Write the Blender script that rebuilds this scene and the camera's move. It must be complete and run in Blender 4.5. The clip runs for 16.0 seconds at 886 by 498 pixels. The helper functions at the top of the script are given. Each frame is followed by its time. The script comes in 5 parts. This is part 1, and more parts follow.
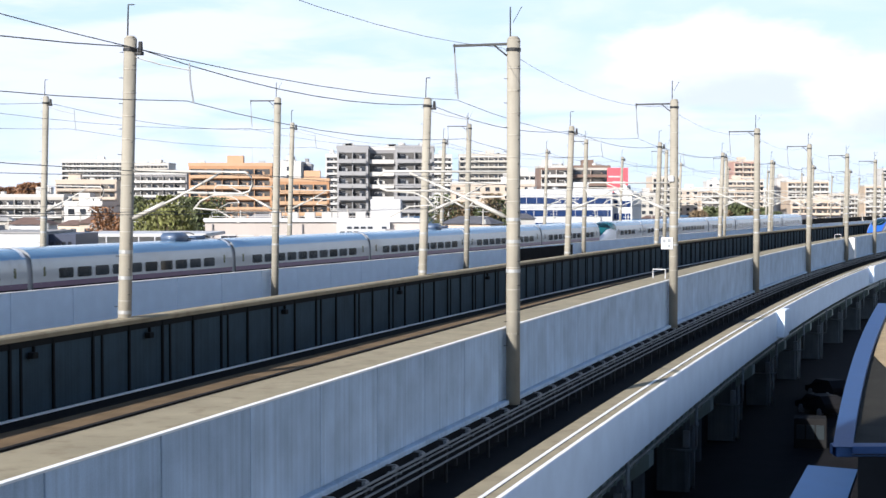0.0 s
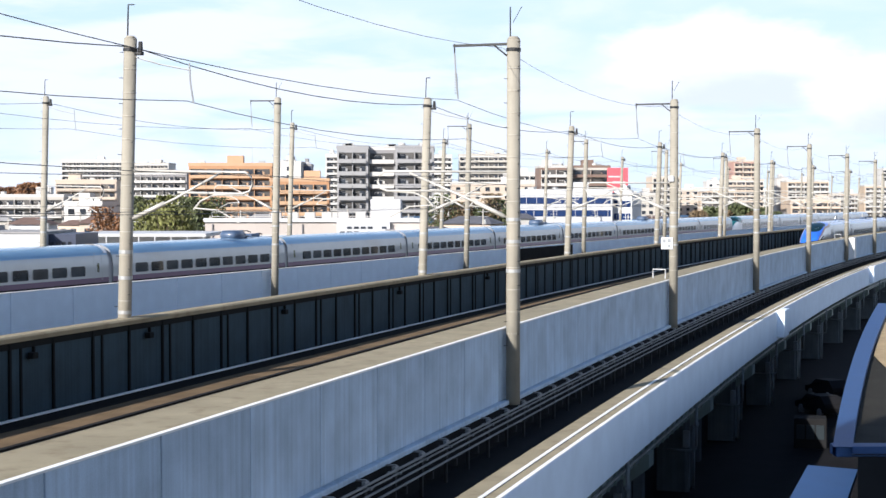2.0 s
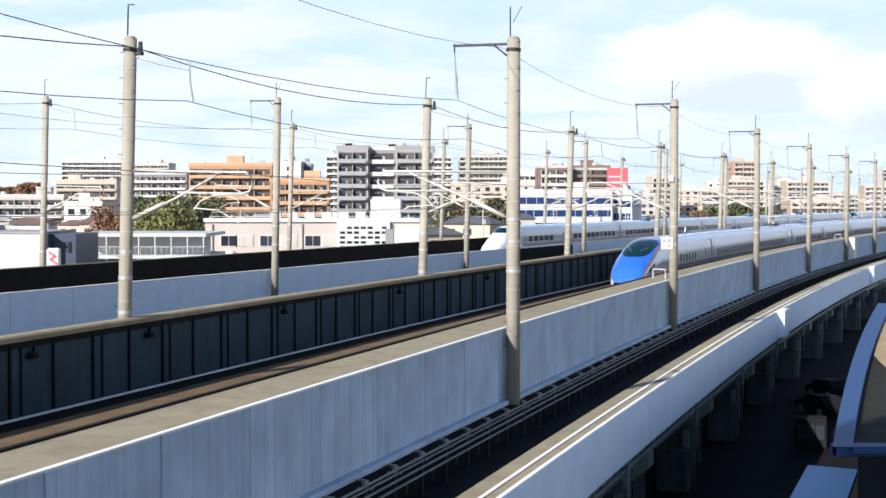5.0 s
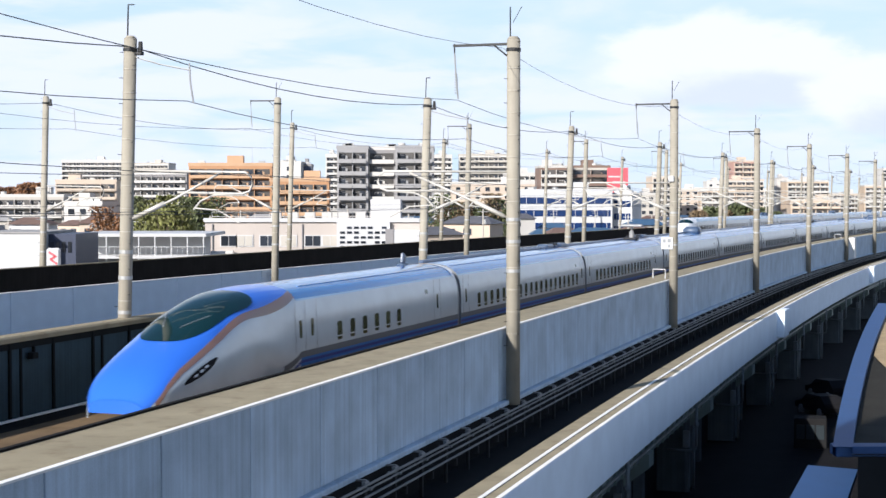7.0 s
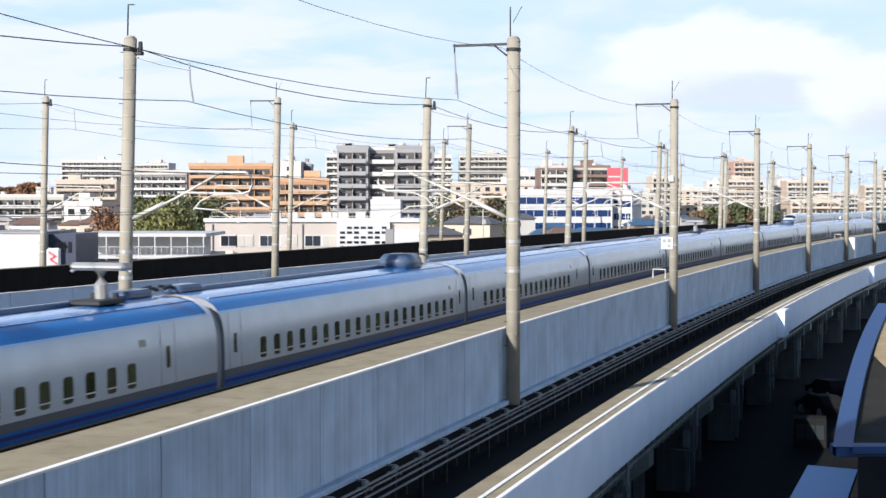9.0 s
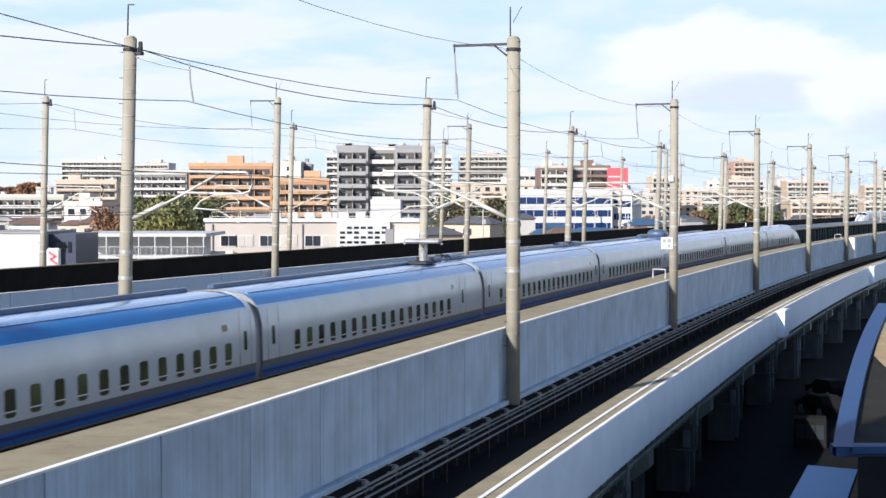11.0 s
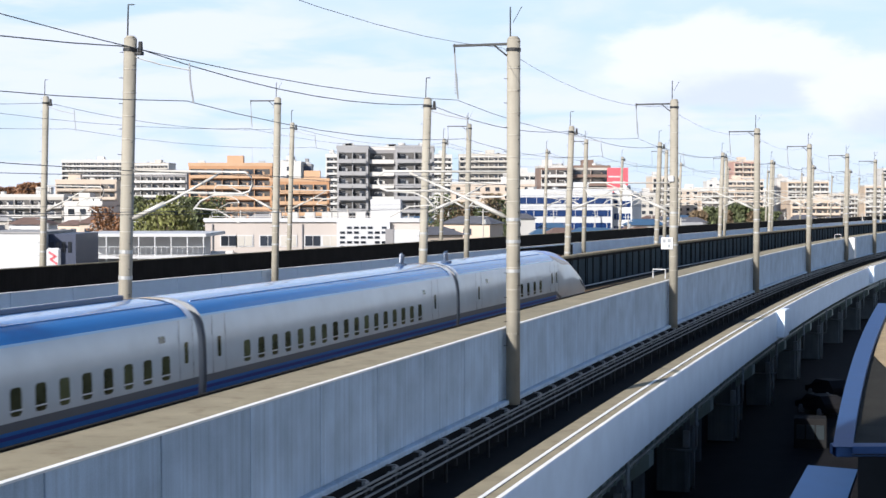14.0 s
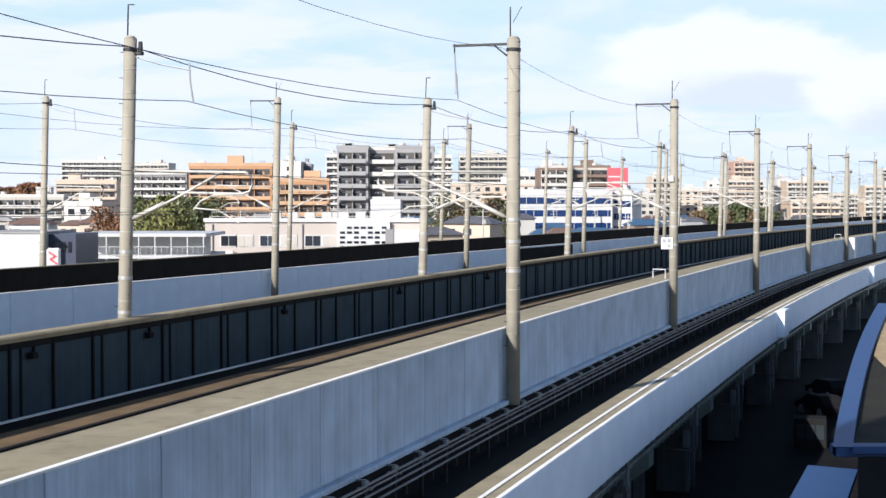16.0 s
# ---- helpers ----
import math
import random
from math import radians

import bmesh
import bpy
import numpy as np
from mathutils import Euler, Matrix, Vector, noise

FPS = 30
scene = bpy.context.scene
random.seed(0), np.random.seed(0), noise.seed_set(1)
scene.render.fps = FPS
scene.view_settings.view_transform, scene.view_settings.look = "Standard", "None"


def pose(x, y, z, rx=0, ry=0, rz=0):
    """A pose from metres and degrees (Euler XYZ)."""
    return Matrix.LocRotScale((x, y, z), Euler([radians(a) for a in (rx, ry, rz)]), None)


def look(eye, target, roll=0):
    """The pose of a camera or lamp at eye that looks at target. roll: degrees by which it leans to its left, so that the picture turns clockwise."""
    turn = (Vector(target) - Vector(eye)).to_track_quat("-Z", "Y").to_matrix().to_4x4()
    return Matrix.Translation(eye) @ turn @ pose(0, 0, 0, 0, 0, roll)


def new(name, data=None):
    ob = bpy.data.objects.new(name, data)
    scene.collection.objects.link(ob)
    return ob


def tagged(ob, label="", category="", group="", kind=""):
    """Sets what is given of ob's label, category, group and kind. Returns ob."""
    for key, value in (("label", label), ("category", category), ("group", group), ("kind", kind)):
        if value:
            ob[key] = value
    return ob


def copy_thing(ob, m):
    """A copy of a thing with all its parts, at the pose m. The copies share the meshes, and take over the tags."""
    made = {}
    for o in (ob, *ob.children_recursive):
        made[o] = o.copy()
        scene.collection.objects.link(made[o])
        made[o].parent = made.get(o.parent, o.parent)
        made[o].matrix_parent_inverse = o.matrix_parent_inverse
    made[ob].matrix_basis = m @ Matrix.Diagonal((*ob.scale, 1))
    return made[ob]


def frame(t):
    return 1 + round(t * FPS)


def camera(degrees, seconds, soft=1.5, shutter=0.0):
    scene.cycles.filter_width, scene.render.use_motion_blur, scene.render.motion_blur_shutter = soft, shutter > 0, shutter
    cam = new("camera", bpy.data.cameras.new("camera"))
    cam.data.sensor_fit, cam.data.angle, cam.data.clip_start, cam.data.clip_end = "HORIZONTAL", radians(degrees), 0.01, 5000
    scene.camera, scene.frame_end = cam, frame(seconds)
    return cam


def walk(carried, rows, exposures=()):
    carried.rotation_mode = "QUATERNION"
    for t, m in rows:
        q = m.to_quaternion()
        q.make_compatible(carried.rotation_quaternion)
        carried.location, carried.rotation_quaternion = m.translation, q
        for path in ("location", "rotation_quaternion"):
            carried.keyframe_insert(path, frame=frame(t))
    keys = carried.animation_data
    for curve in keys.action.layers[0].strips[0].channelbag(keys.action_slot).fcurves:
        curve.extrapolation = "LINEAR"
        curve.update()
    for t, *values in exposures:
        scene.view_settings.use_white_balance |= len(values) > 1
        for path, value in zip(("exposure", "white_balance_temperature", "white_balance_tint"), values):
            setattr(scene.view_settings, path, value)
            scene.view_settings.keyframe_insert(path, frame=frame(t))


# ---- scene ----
cam = camera(34.17, 16.0, soft=1.5, shutter=0.12)
EYE = pose(0, 0, 6.53, 90 - 1.876, 0, 0)
walk(cam, [(0.0, EYE), (16.0, EYE)], exposures=[(0.0, 0.80, 5600, 12), (4.2, 0.78, 5600, 12), (6.6, 0.68, 5600, 12), (16.0, 0.68, 5600, 12)])

# ---------------------------------------------------------------- sky and sun
SUN_EL, SUN_AZ = radians(26), math.atan2(-0.588, -0.809)   # azimuth from +y towards +x
SUN_DIR = Vector((math.sin(SUN_AZ) * math.cos(SUN_EL), math.cos(SUN_AZ) * math.cos(SUN_EL), math.sin(SUN_EL)))


def make_world():
    w = bpy.data.worlds.new("sky")
    scene.world = w
    w.use_nodes = True
    nt = w.node_tree
    nt.nodes.clear()
    N, L = nt.nodes.new, nt.links.new
    sky = N("ShaderNodeTexSky")
    sky.sky_type, sky.sun_disc = "NISHITA", False
    sky.sun_elevation, sky.sun_rotation = SUN_EL, SUN_AZ
    sky.air_density, sky.dust_density, sky.ozone_density = 1.0, 0.3, 1.6
    co = N("ShaderNodeTexCoord")
    sep = N("ShaderNodeSeparateXYZ")
    L(co.outputs["Generated"], sep.inputs["Vector"])

    def calc(op, a, b, c=None):
        n = N("ShaderNodeMath")
        n.operation = op
        for k, v in enumerate((a, b, c)):
            if isinstance(v, (int, float)):
                n.inputs[k].default_value = v
            elif v is not None:
                L(v, n.inputs[k])
        return n.outputs[0]

    def ramp(v, a, b, lo=0.0, hi=1.0):
        n = N("ShaderNodeMapRange")
        n.interpolation_type = "SMOOTHSTEP"
        for key, w_ in (("From Min", a), ("From Max", b), ("To Min", lo), ("To Max", hi)):
            n.inputs[key].default_value = w_
        L(v, n.inputs["Value"])
        return n.outputs["Result"]

    def noisy(scale, loc, size, detail, rough, twist=0.3):
        mp = N("ShaderNodeMapping")
        mp.inputs["Scale"].default_value, mp.inputs["Location"].default_value = scale, loc
        L(co.outputs["Generated"], mp.inputs["Vector"])
        n = N("ShaderNodeTexNoise")
        n.inputs["Scale"].default_value, n.inputs["Detail"].default_value = size, detail
        n.inputs["Roughness"].default_value, n.inputs["Distortion"].default_value = rough, twist
        L(mp.outputs["Vector"], n.inputs["Vector"])
        return n.outputs["Fac"]

    def blend(fac, a, b):
        n = N("ShaderNodeMixRGB")
        if isinstance(fac, float):
            n.inputs["Fac"].default_value = fac
        else:
            L(fac, n.inputs["Fac"])
        for k, v in (("Color1", a), ("Color2", b)):
            if isinstance(v, tuple):
                n.inputs[k].default_value = (*v, 1)
            else:
                L(v, n.inputs[k])
        return n.outputs["Color"]

    cover = noisy((5.0, 5.0, 26.0), (0.35, 0.2, 0.55), 1.6, 7, 0.52)
    puff = noisy((7.0, 7.0, 16.0), (1.3, 0.7, 0.1), 2.6, 6, 0.55, 0.1)

    def bank(x, z, rx, rz, soft=0.8):
        """How deep a direction lies in a cloud bank: 1 at its middle, 0 outside."""
        dx = calc("MULTIPLY", calc("SUBTRACT", sep.outputs["X"], x), 1 / rx)
        dz = calc("MULTIPLY", calc("SUBTRACT", sep.outputs["Z"], z), 1 / rz)
        r = calc("SQRT", calc("ADD", calc("MULTIPLY", dx, dx), calc("MULTIPLY", dz, dz)), 0.0)
        return ramp(calc("MULTIPLY_ADD", puff, 1.1, r), 1.55 - soft, 1.55, 1.0, 0.0)

    # low haze veils the blue over the horizon and thins out overhead
    low = ramp(sep.outputs["Z"], 0.16, 0.45, 0.92, 0.0)
    base = blend(low, sky.outputs["Color"], (5.7, 6.75, 7.15))
    streak = ramp(cover, 0.30, 0.55)
    clear = bank(-0.02, 0.145, 0.17, 0.045)
    edge = bank(-0.30, 0.052, 0.06, 0.03)
    gap = bank(0.17, 0.018, 0.22, 0.030)
    for hole, much in ((clear, 0.75), (edge, 0.55), (gap, 0.5), (bank(0.2, 0.115, 0.26, 0.055), 0.8)):
        streak = calc("MULTIPLY", streak, calc("MULTIPLY_ADD", hole, -much, 1.0))
    streak = calc("MULTIPLY", streak, low)
    col = blend(streak, base, (7.7, 7.55, 7.45))
    # the heaped clouds: bright crowns over grey undersides
    for x, z, rx, rz in ((0.19, 0.092, 0.098, 0.038), (0.305, 0.072, 0.065, 0.036)):
        b = bank(x, z, rx, rz, 0.35)
        under = bank(x + 0.012, z - 0.024, rx, rz * 0.65, 0.6)
        col = blend(calc("MULTIPLY", b, 0.95), col, blend(calc("MULTIPLY", under, 0.8), (8.3, 8.0, 7.75), (6.2, 6.4, 6.65)))
    bg = N("ShaderNodeBackground")
    bg.inputs["Strength"].default_value = 0.08
    out = N("ShaderNodeOutputWorld")
    L(col, bg.inputs["Color"])
    L(bg.outputs["Background"], out.inputs["Surface"])


make_world()
sun = new("sun", bpy.data.lights.new("sun", "SUN"))
sun.data.energy, sun.data.angle, sun.data.color = 5.0, radians(0.55), (1.0, 0.88, 0.71)
sun.matrix_world = look(tuple(SUN_DIR * 100), (0, 0, 0))

# ---------------------------------------------------------------- materials
MATS = {}


def material(name, color, rough=0.7, metal=0.0, var=0.18, scale=1.0, bump=0.0, grain=30.0, streak=0.0, island=0.0,
             obj=0.0, spec=0.5, dirt=None):
    """Procedural surface: base colour varied by large stains and fine grain, vertical streaks, and per piece."""
    if name in MATS:
        return MATS[name]
    m = bpy.data.materials.new(name)
    m.use_nodes = True
    nt = m.node_tree
    N, L = nt.nodes.new, nt.links.new
    b = nt.nodes["Principled BSDF"]
    b.inputs["Roughness"].default_value, b.inputs["Metallic"].default_value = rough, metal
    b.inputs["Specular IOR Level"].default_value = spec
    co = N("ShaderNodeTexCoord")
    big = N("ShaderNodeTexNoise")
    big.inputs["Scale"].default_value, big.inputs["Detail"].default_value = 0.7 * scale, 5
    fine = N("ShaderNodeTexNoise")
    fine.inputs["Scale"].default_value, fine.inputs["Detail"].default_value = grain * scale, 3
    vec = co.outputs["Object"]
    if obj:
        inf = N("ShaderNodeObjectInfo")
        mul = N("ShaderNodeMath")
        mul.operation = "MULTIPLY"
        mul.inputs[1].default_value = 60.0
        L(inf.outputs["Random"], mul.inputs[0])
        sh = N("ShaderNodeVectorMath")
        sh.operation = "ADD"
        L(vec, sh.inputs[0])
        L(mul.outputs[0], sh.inputs[1])
        vec = sh.outputs["Vector"]
    L(vec, big.inputs["Vector"])
    L(vec, fine.inputs["Vector"])
    add = N("ShaderNodeMath")
    add.operation = "MULTIPLY_ADD"
    add.inputs[1].default_value = 0.45
    L(fine.outputs["Fac"], add.inputs[0])
    L(big.outputs["Fac"], add.inputs[2])
    fac = add.outputs[0]
    if streak:
        mp = N("ShaderNodeMapping")
        mp.inputs["Scale"].default_value = (3.2, 3.2, 0.06)
        L(vec, mp.inputs["Vector"])
        st = N("ShaderNodeTexNoise")
        st.inputs["Scale"].default_value, st.inputs["Detail"].default_value = 2.2, 6
        L(mp.outputs["Vector"], st.inputs["Vector"])
        a2 = N("ShaderNodeMath")
        a2.operation = "MULTIPLY_ADD"
        a2.inputs[1].default_value = streak
        L(st.outputs["Fac"], a2.inputs[0])
        L(fac, a2.inputs[2])
        fac = a2.outputs[0]
    mid = 0.5 + 0.225 + 0.5 * streak
    rng = N("ShaderNodeMapRange")
    rng.inputs["From Min"].default_value, rng.inputs["From Max"].default_value = mid - 0.35, mid + 0.35
    rng.inputs["To Min"].default_value, rng.inputs["To Max"].default_value = 1 - var, 1 + var
    L(fac, rng.inputs["Value"])
    val = rng.outputs["Result"]
    if obj:
        info = N("ShaderNodeObjectInfo")
        r2 = N("ShaderNodeMapRange")
        r2.inputs["To Min"].default_value, r2.inputs["To Max"].default_value = 1 - obj, 1 + obj
        L(info.outputs["Random"], r2.inputs["Value"])
        mu = N("ShaderNodeMath")
        mu.operation = "MULTIPLY"
        L(val, mu.inputs[0])
        L(r2.outputs["Result"], mu.inputs[1])
        val = mu.outputs[0]
    if island:
        geo = N("ShaderNodeNewGeometry")
        r2 = N("ShaderNodeMapRange")
        r2.inputs["To Min"].default_value, r2.inputs["To Max"].default_value = 1 - island, 1 + island
        L(geo.outputs["Random Per Island"], r2.inputs["Value"])
        mu = N("ShaderNodeMath")
        mu.operation = "MULTIPLY"
        L(val, mu.inputs[0])
        L(r2.outputs["Result"], mu.inputs[1])
        val = mu.outputs[0]
    sc = N("ShaderNodeVectorMath")
    sc.operation = "SCALE"
    sc.inputs[0].default_value = color
    L(val, sc.inputs["Scale"])
    col = sc.outputs["Vector"]
    if dirt:
        dn = N("ShaderNodeTexNoise")
        dn.inputs["Scale"].default_value, dn.inputs["Detail"].default_value = 1.7 * scale, 8
        L(vec, dn.inputs["Vector"])
        rp = N("ShaderNodeMapRange")
        rp.inputs["From Min"].default_value, rp.inputs["From Max"].default_value = 0.52, 0.72
        L(dn.outputs["Fac"], rp.inputs["Value"])
        mx = N("ShaderNodeMixRGB")
        mx.inputs["Color2"].default_value = (*dirt, 1)
        L(rp.outputs["Result"], mx.inputs["Fac"])
        L(col, mx.inputs["Color1"])
        col = mx.outputs["Color"]
    L(col, b.inputs["Base Color"])
    if bump:
        bp = N("ShaderNodeBump")
        bp.inputs["Strength"].default_value, bp.inputs["Distance"].default_value = bump, 0.02
        L(fine.outputs["Fac"], bp.inputs["Height"])
        L(bp.outputs["Normal"], b.inputs["Normal"])
    MATS[name] = m
    return m


# Both pale concretes are tinted blue for the skylight on shaded faces.
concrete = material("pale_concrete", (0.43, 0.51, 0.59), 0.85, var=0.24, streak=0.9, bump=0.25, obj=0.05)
# Also brightened, making up for light that the parapet's face lacks.
parapet_mat = material("smooth_skylit_concrete", (0.76, 0.84, 0.92), 0.8, var=0.08, streak=0.15, bump=0.1)
concrete_cap = material("bright_concrete_cap", (0.80, 0.78, 0.74), 0.85, var=0.12, bump=0.2)
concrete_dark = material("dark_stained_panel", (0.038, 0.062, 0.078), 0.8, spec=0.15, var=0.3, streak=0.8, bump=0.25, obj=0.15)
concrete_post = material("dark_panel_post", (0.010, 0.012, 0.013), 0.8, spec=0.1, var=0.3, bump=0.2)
concrete_tan = material("weathered_tan_concrete", (0.29, 0.25, 0.165), 0.9, var=0.22, bump=0.4, dirt=(0.22, 0.18, 0.115), spec=0.2)
pole_mat = material("spun_concrete", (0.31, 0.285, 0.23), 0.85, spec=0.2, var=0.2, streak=0.4, bump=0.2, obj=0.08)
black_wall = material("soot_black_wall", (0.012, 0.011, 0.010), 0.85, spec=0.12, var=0.4, streak=0.8, bump=0.2)
ballast = material("rust_brown_track_bed", (0.17, 0.12, 0.07), 0.95, spec=0.1, var=0.4, bump=0.8, grain=60)
rail_mat = material("steel_rail", (0.25, 0.2, 0.17), 0.45, 0.8, var=0.2)
steel_grey = material("galvanised_steel", (0.42, 0.42, 0.41), 0.5, 0.6, var=0.2)
steel_dark = material("dark_steel", (0.03, 0.03, 0.03), 0.6, 0.3, var=0.3)
# Concrete blackened to carry the shade in the trough and below.
shade_dark = material("concrete_with_shade", (0.017, 0.017, 0.018), 0.9, spec=0.1, var=0.3, bump=0.4)
wire_mat = material("wire", (0.12, 0.12, 0.12), 0.6, 0.5, var=0.1)
arm_mat = material("pale_arm_tube", (0.52, 0.50, 0.45), 0.5, 0.2, var=0.1)
girder_green = material("grey_green_girder", (0.16, 0.20, 0.18), 0.6, var=0.25, streak=0.4)
# Asphalt far darker than its own tone; the yard's shade is in it.
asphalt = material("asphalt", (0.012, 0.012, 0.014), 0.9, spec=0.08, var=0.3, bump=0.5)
ground_mat = material("town_ground", (0.16, 0.15, 0.13), 0.95, var=0.35, scale=0.05, bump=0.3)

# ---------------------------------------------------------------- mesh helpers


def part(name, bm, mat, parent=None, label="", smooth=False):
    me = bpy.data.meshes.new(name)
    bmesh.ops.recalc_face_normals(bm, faces=bm.faces)
    bm.to_mesh(me)
    bm.free()
    for f in me.polygons:
        f.use_smooth = smooth
    for m in (mat if isinstance(mat, (list, tuple)) else [mat]):
        me.materials.append(m)
    ob = new(name, me)
    if parent:
        ob.parent = parent
    if label:
        tagged(ob, label)
    return ob


def share(name, me, parent, m):
    ob = new(name, me)
    ob.parent = parent
    ob.matrix_basis = m
    return ob


def box(bm, c, size, rot=None, bevel=0.0):
    m = Matrix.Translation(c) @ (rot if rot else Matrix()) @ Matrix.Diagonal((*size, 1))
    r = bmesh.ops.create_cube(bm, size=1.0, matrix=m)
    if bevel:
        es = list({e for v in r["verts"] for e in v.link_edges})
        bmesh.ops.bevel(bm, geom=es, offset=bevel, segments=1, affect="EDGES", profile=0.5)


def rod(bm, a, b, r0, r1=None, n=8):
    a, b = Vector(a), Vector(b)
    r1 = r0 if r1 is None else r1
    m = Matrix.Translation((a + b) / 2) @ (b - a).to_track_quat("Z", "Y").to_matrix().to_4x4()
    bmesh.ops.create_cone(bm, cap_ends=True, segments=n, radius1=r0, radius2=r1, depth=(b - a).length, matrix=m)


def tube(bm, pts, r, n=6):
    """A bent tube through points."""
    pts = [Vector(p) for p in pts]
    rings = []
    for i, p in enumerate(pts):
        d = (pts[min(i + 1, len(pts) - 1)] - pts[max(i - 1, 0)]).normalized()
        side = d.cross(Vector((0, 0, 1)))
        side = side.normalized() if side.length > 1e-4 else Vector((1, 0, 0))
        up = side.cross(d)
        rings.append([bm.verts.new(p + (side * math.cos(a) + up * math.sin(a)) * r) for a in (2 * math.pi * k / n for k in range(n))])
    for a, b in zip(rings, rings[1:]):
        for k in range(n):
            bm.faces.new((a[k], a[(k + 1) % n], b[(k + 1) % n], b[k]))
    bm.faces.new(rings[0])
    bm.faces.new(rings[-1][::-1])


class Way:
    """The plan line of a viaduct: a straight that tightens into a curve. d is metres to its right."""

    def __init__(self, x0, y0, th, k0, k1, smin=-90.0, smax=620.0):
        self.s = np.arange(smin, smax, 0.5)
        a = th + k0 * self.s + k1 * np.where(self.s > 0, self.s ** 2, 0) / 2
        x, y = np.cumsum(np.sin(a)) * 0.5, np.cumsum(np.cos(a)) * 0.5
        i = int(-smin / 0.5)
        self.x, self.y, self.a = x + x0 - x[i], y + y0 - y[i], a

    def at(self, s, d=0.0, z=0.0):
        c = min(max(s, self.s[0]), self.s[-1])
        x, y, a = (float(np.interp(c, self.s, v)) for v in (self.x, self.y, self.a))
        x, y = x + (s - c) * math.sin(a), y + (s - c) * math.cos(a)
        return Vector((x + d * math.cos(a), y - d * math.sin(a), z))

    def rz(self, s):
        return -float(np.interp(s, self.s, self.a))

    def m(self, s, d=0.0, z=0.0):
        """A pose on the line: local y along it, local x to its right."""
        return Matrix.Translation(self.at(s, d, z)) @ Matrix.Rotation(self.rz(s), 4, "Z")


NEAR = Way(-3.787, 53.217, 0.3203, 0.4811e-3, 1.493e-6)
FAR = Way(-32.386, 73.044, 0.3768, 0.2033e-3, 0.404e-6)


def sweep(bm, way, s0, s1, prof, step=4.0, mat=0):
    n = max(1, int(round((s1 - s0) / step)))
    rings = [[bm.verts.new(way.at(s0 + (s1 - s0) * i / n, d, z)) for d, z in prof] for i in range(n + 1)]
    k = len(prof)
    for a, b in zip(rings, rings[1:]):
        for j in range(k):
            bm.faces.new((a[j], a[(j + 1) % k], b[(j + 1) % k], b[j])).material_index = mat
    bm.faces.new(rings[0]).material_index = mat
    bm.faces.new(rings[-1][::-1]).material_index = mat


def rect(d0, d1, z0, z1):
    return [(d0, z0), (d1, z0), (d1, z1), (d0, z1)]


def swept(name, way, s0, s1, prof, mat, label="", step=4.0, kind="structure"):
    bm = bmesh.new()
    sweep(bm, way, s0, s1, prof, step)
    ob = part(name, bm, mat)
    if label:
        tagged(ob, label, kind=kind)
    return ob

# ---------------------------------------------------------------- ground and viaducts
GROUND = -9.0


def make_ground():
    bm = bmesh.new()
    bmesh.ops.create_grid(bm, x_segments=40, y_segments=40, size=2400, matrix=Matrix.Translation((0, 1500, GROUND)))
    tagged(part("ground", bm, ground_mat), "dusty built-up ground that runs to the horizon", kind="structure")


make_ground()
S0, S1 = -62.0, 560.0
swept("viaduct_deck", NEAR, S0, S1, [(-6.0, -0.2), (5.45, -0.2), (5.45, -1.2), (4.0, -1.7), (-5.0, -1.7), (-6.0, -1.0)], ballast,
      "rust-stained concrete track bed of the railway viaduct")
swept("walkway", NEAR, S0, S1, rect(3.66, 5.34, -0.199, 1.77), concrete_tan, "sunlit tan concrete walkway beside the track")
# Black for strips of painted shade and for a dark open joint.
shade_joint = material("shade_and_joint_black", (0.012, 0.011, 0.010), 0.8, spec=0.1)
# Strip added in place of the shade along the walkway's far side.
swept("walkway_shade", NEAR, S0, S1, rect(3.52, 3.658, 0.9, 1.82), shade_joint, "black strip standing for the walkway's shaded side")
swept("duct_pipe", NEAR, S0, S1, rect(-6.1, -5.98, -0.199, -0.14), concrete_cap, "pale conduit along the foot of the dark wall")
# Black strip painted where the dark wall's shadow falls on the bed.
swept("wall_foot_shade", NEAR, S0, S1, rect(-5.97, -5.0, -0.4, -0.194), shade_joint, "black strip painting the shade beside the dark wall")


def rails(way, centre, s0=S0, s1=480.0):
    for d in (centre - 0.72, centre + 0.72):
        ob = swept("rail", way, s0, s1, [(d - 0.07, -0.2), (d + 0.07, -0.2), (d + 0.035, -0.15), (d + 0.035, 0.0), (d - 0.035, 0.0), (d - 0.035, -0.15)],
                   rail_mat, "worn steel running rail on the slab track", step=3)
        ob["category"] = "rail"


rails(NEAR, -1.69)


def panel_wall(name, way, d, z0, z1, s0, pitch, count, mat, label, thick=0.2, far_to=560.0, side=1):
    """A wall of panels with open joints: the near ones each a piece, the rest one long run."""
    wall = tagged(new(name), label, kind="structure")
    bm = bmesh.new()
    sweep(bm, way, s0, s0 + pitch * count, rect(d - side * thick, d - side * thick * 0.25, z0, z1), step=pitch)
    part("wall_core", bm, mat, wall)
    bm = bmesh.new()
    box(bm, (0, 0, (z1 - z0) / 2), (thick * 0.5, pitch - 0.055, z1 - z0), bevel=0.015)
    me = None
    for i in range(count):
        m = way.m(s0 + (i + 0.5) * pitch, d - side * thick * 0.25, z0)
        if me is None:
            ob = part("panel", bm, mat, wall)
            ob.matrix_basis = m
            me = ob.data
        else:
            share("panel", me, wall, m)
    bm = bmesh.new()
    sweep(bm, way, s0 + pitch * count, far_to, rect(d - side * thick, d, z0, z1))
    part("wall_run", bm, mat, wall)
    return wall


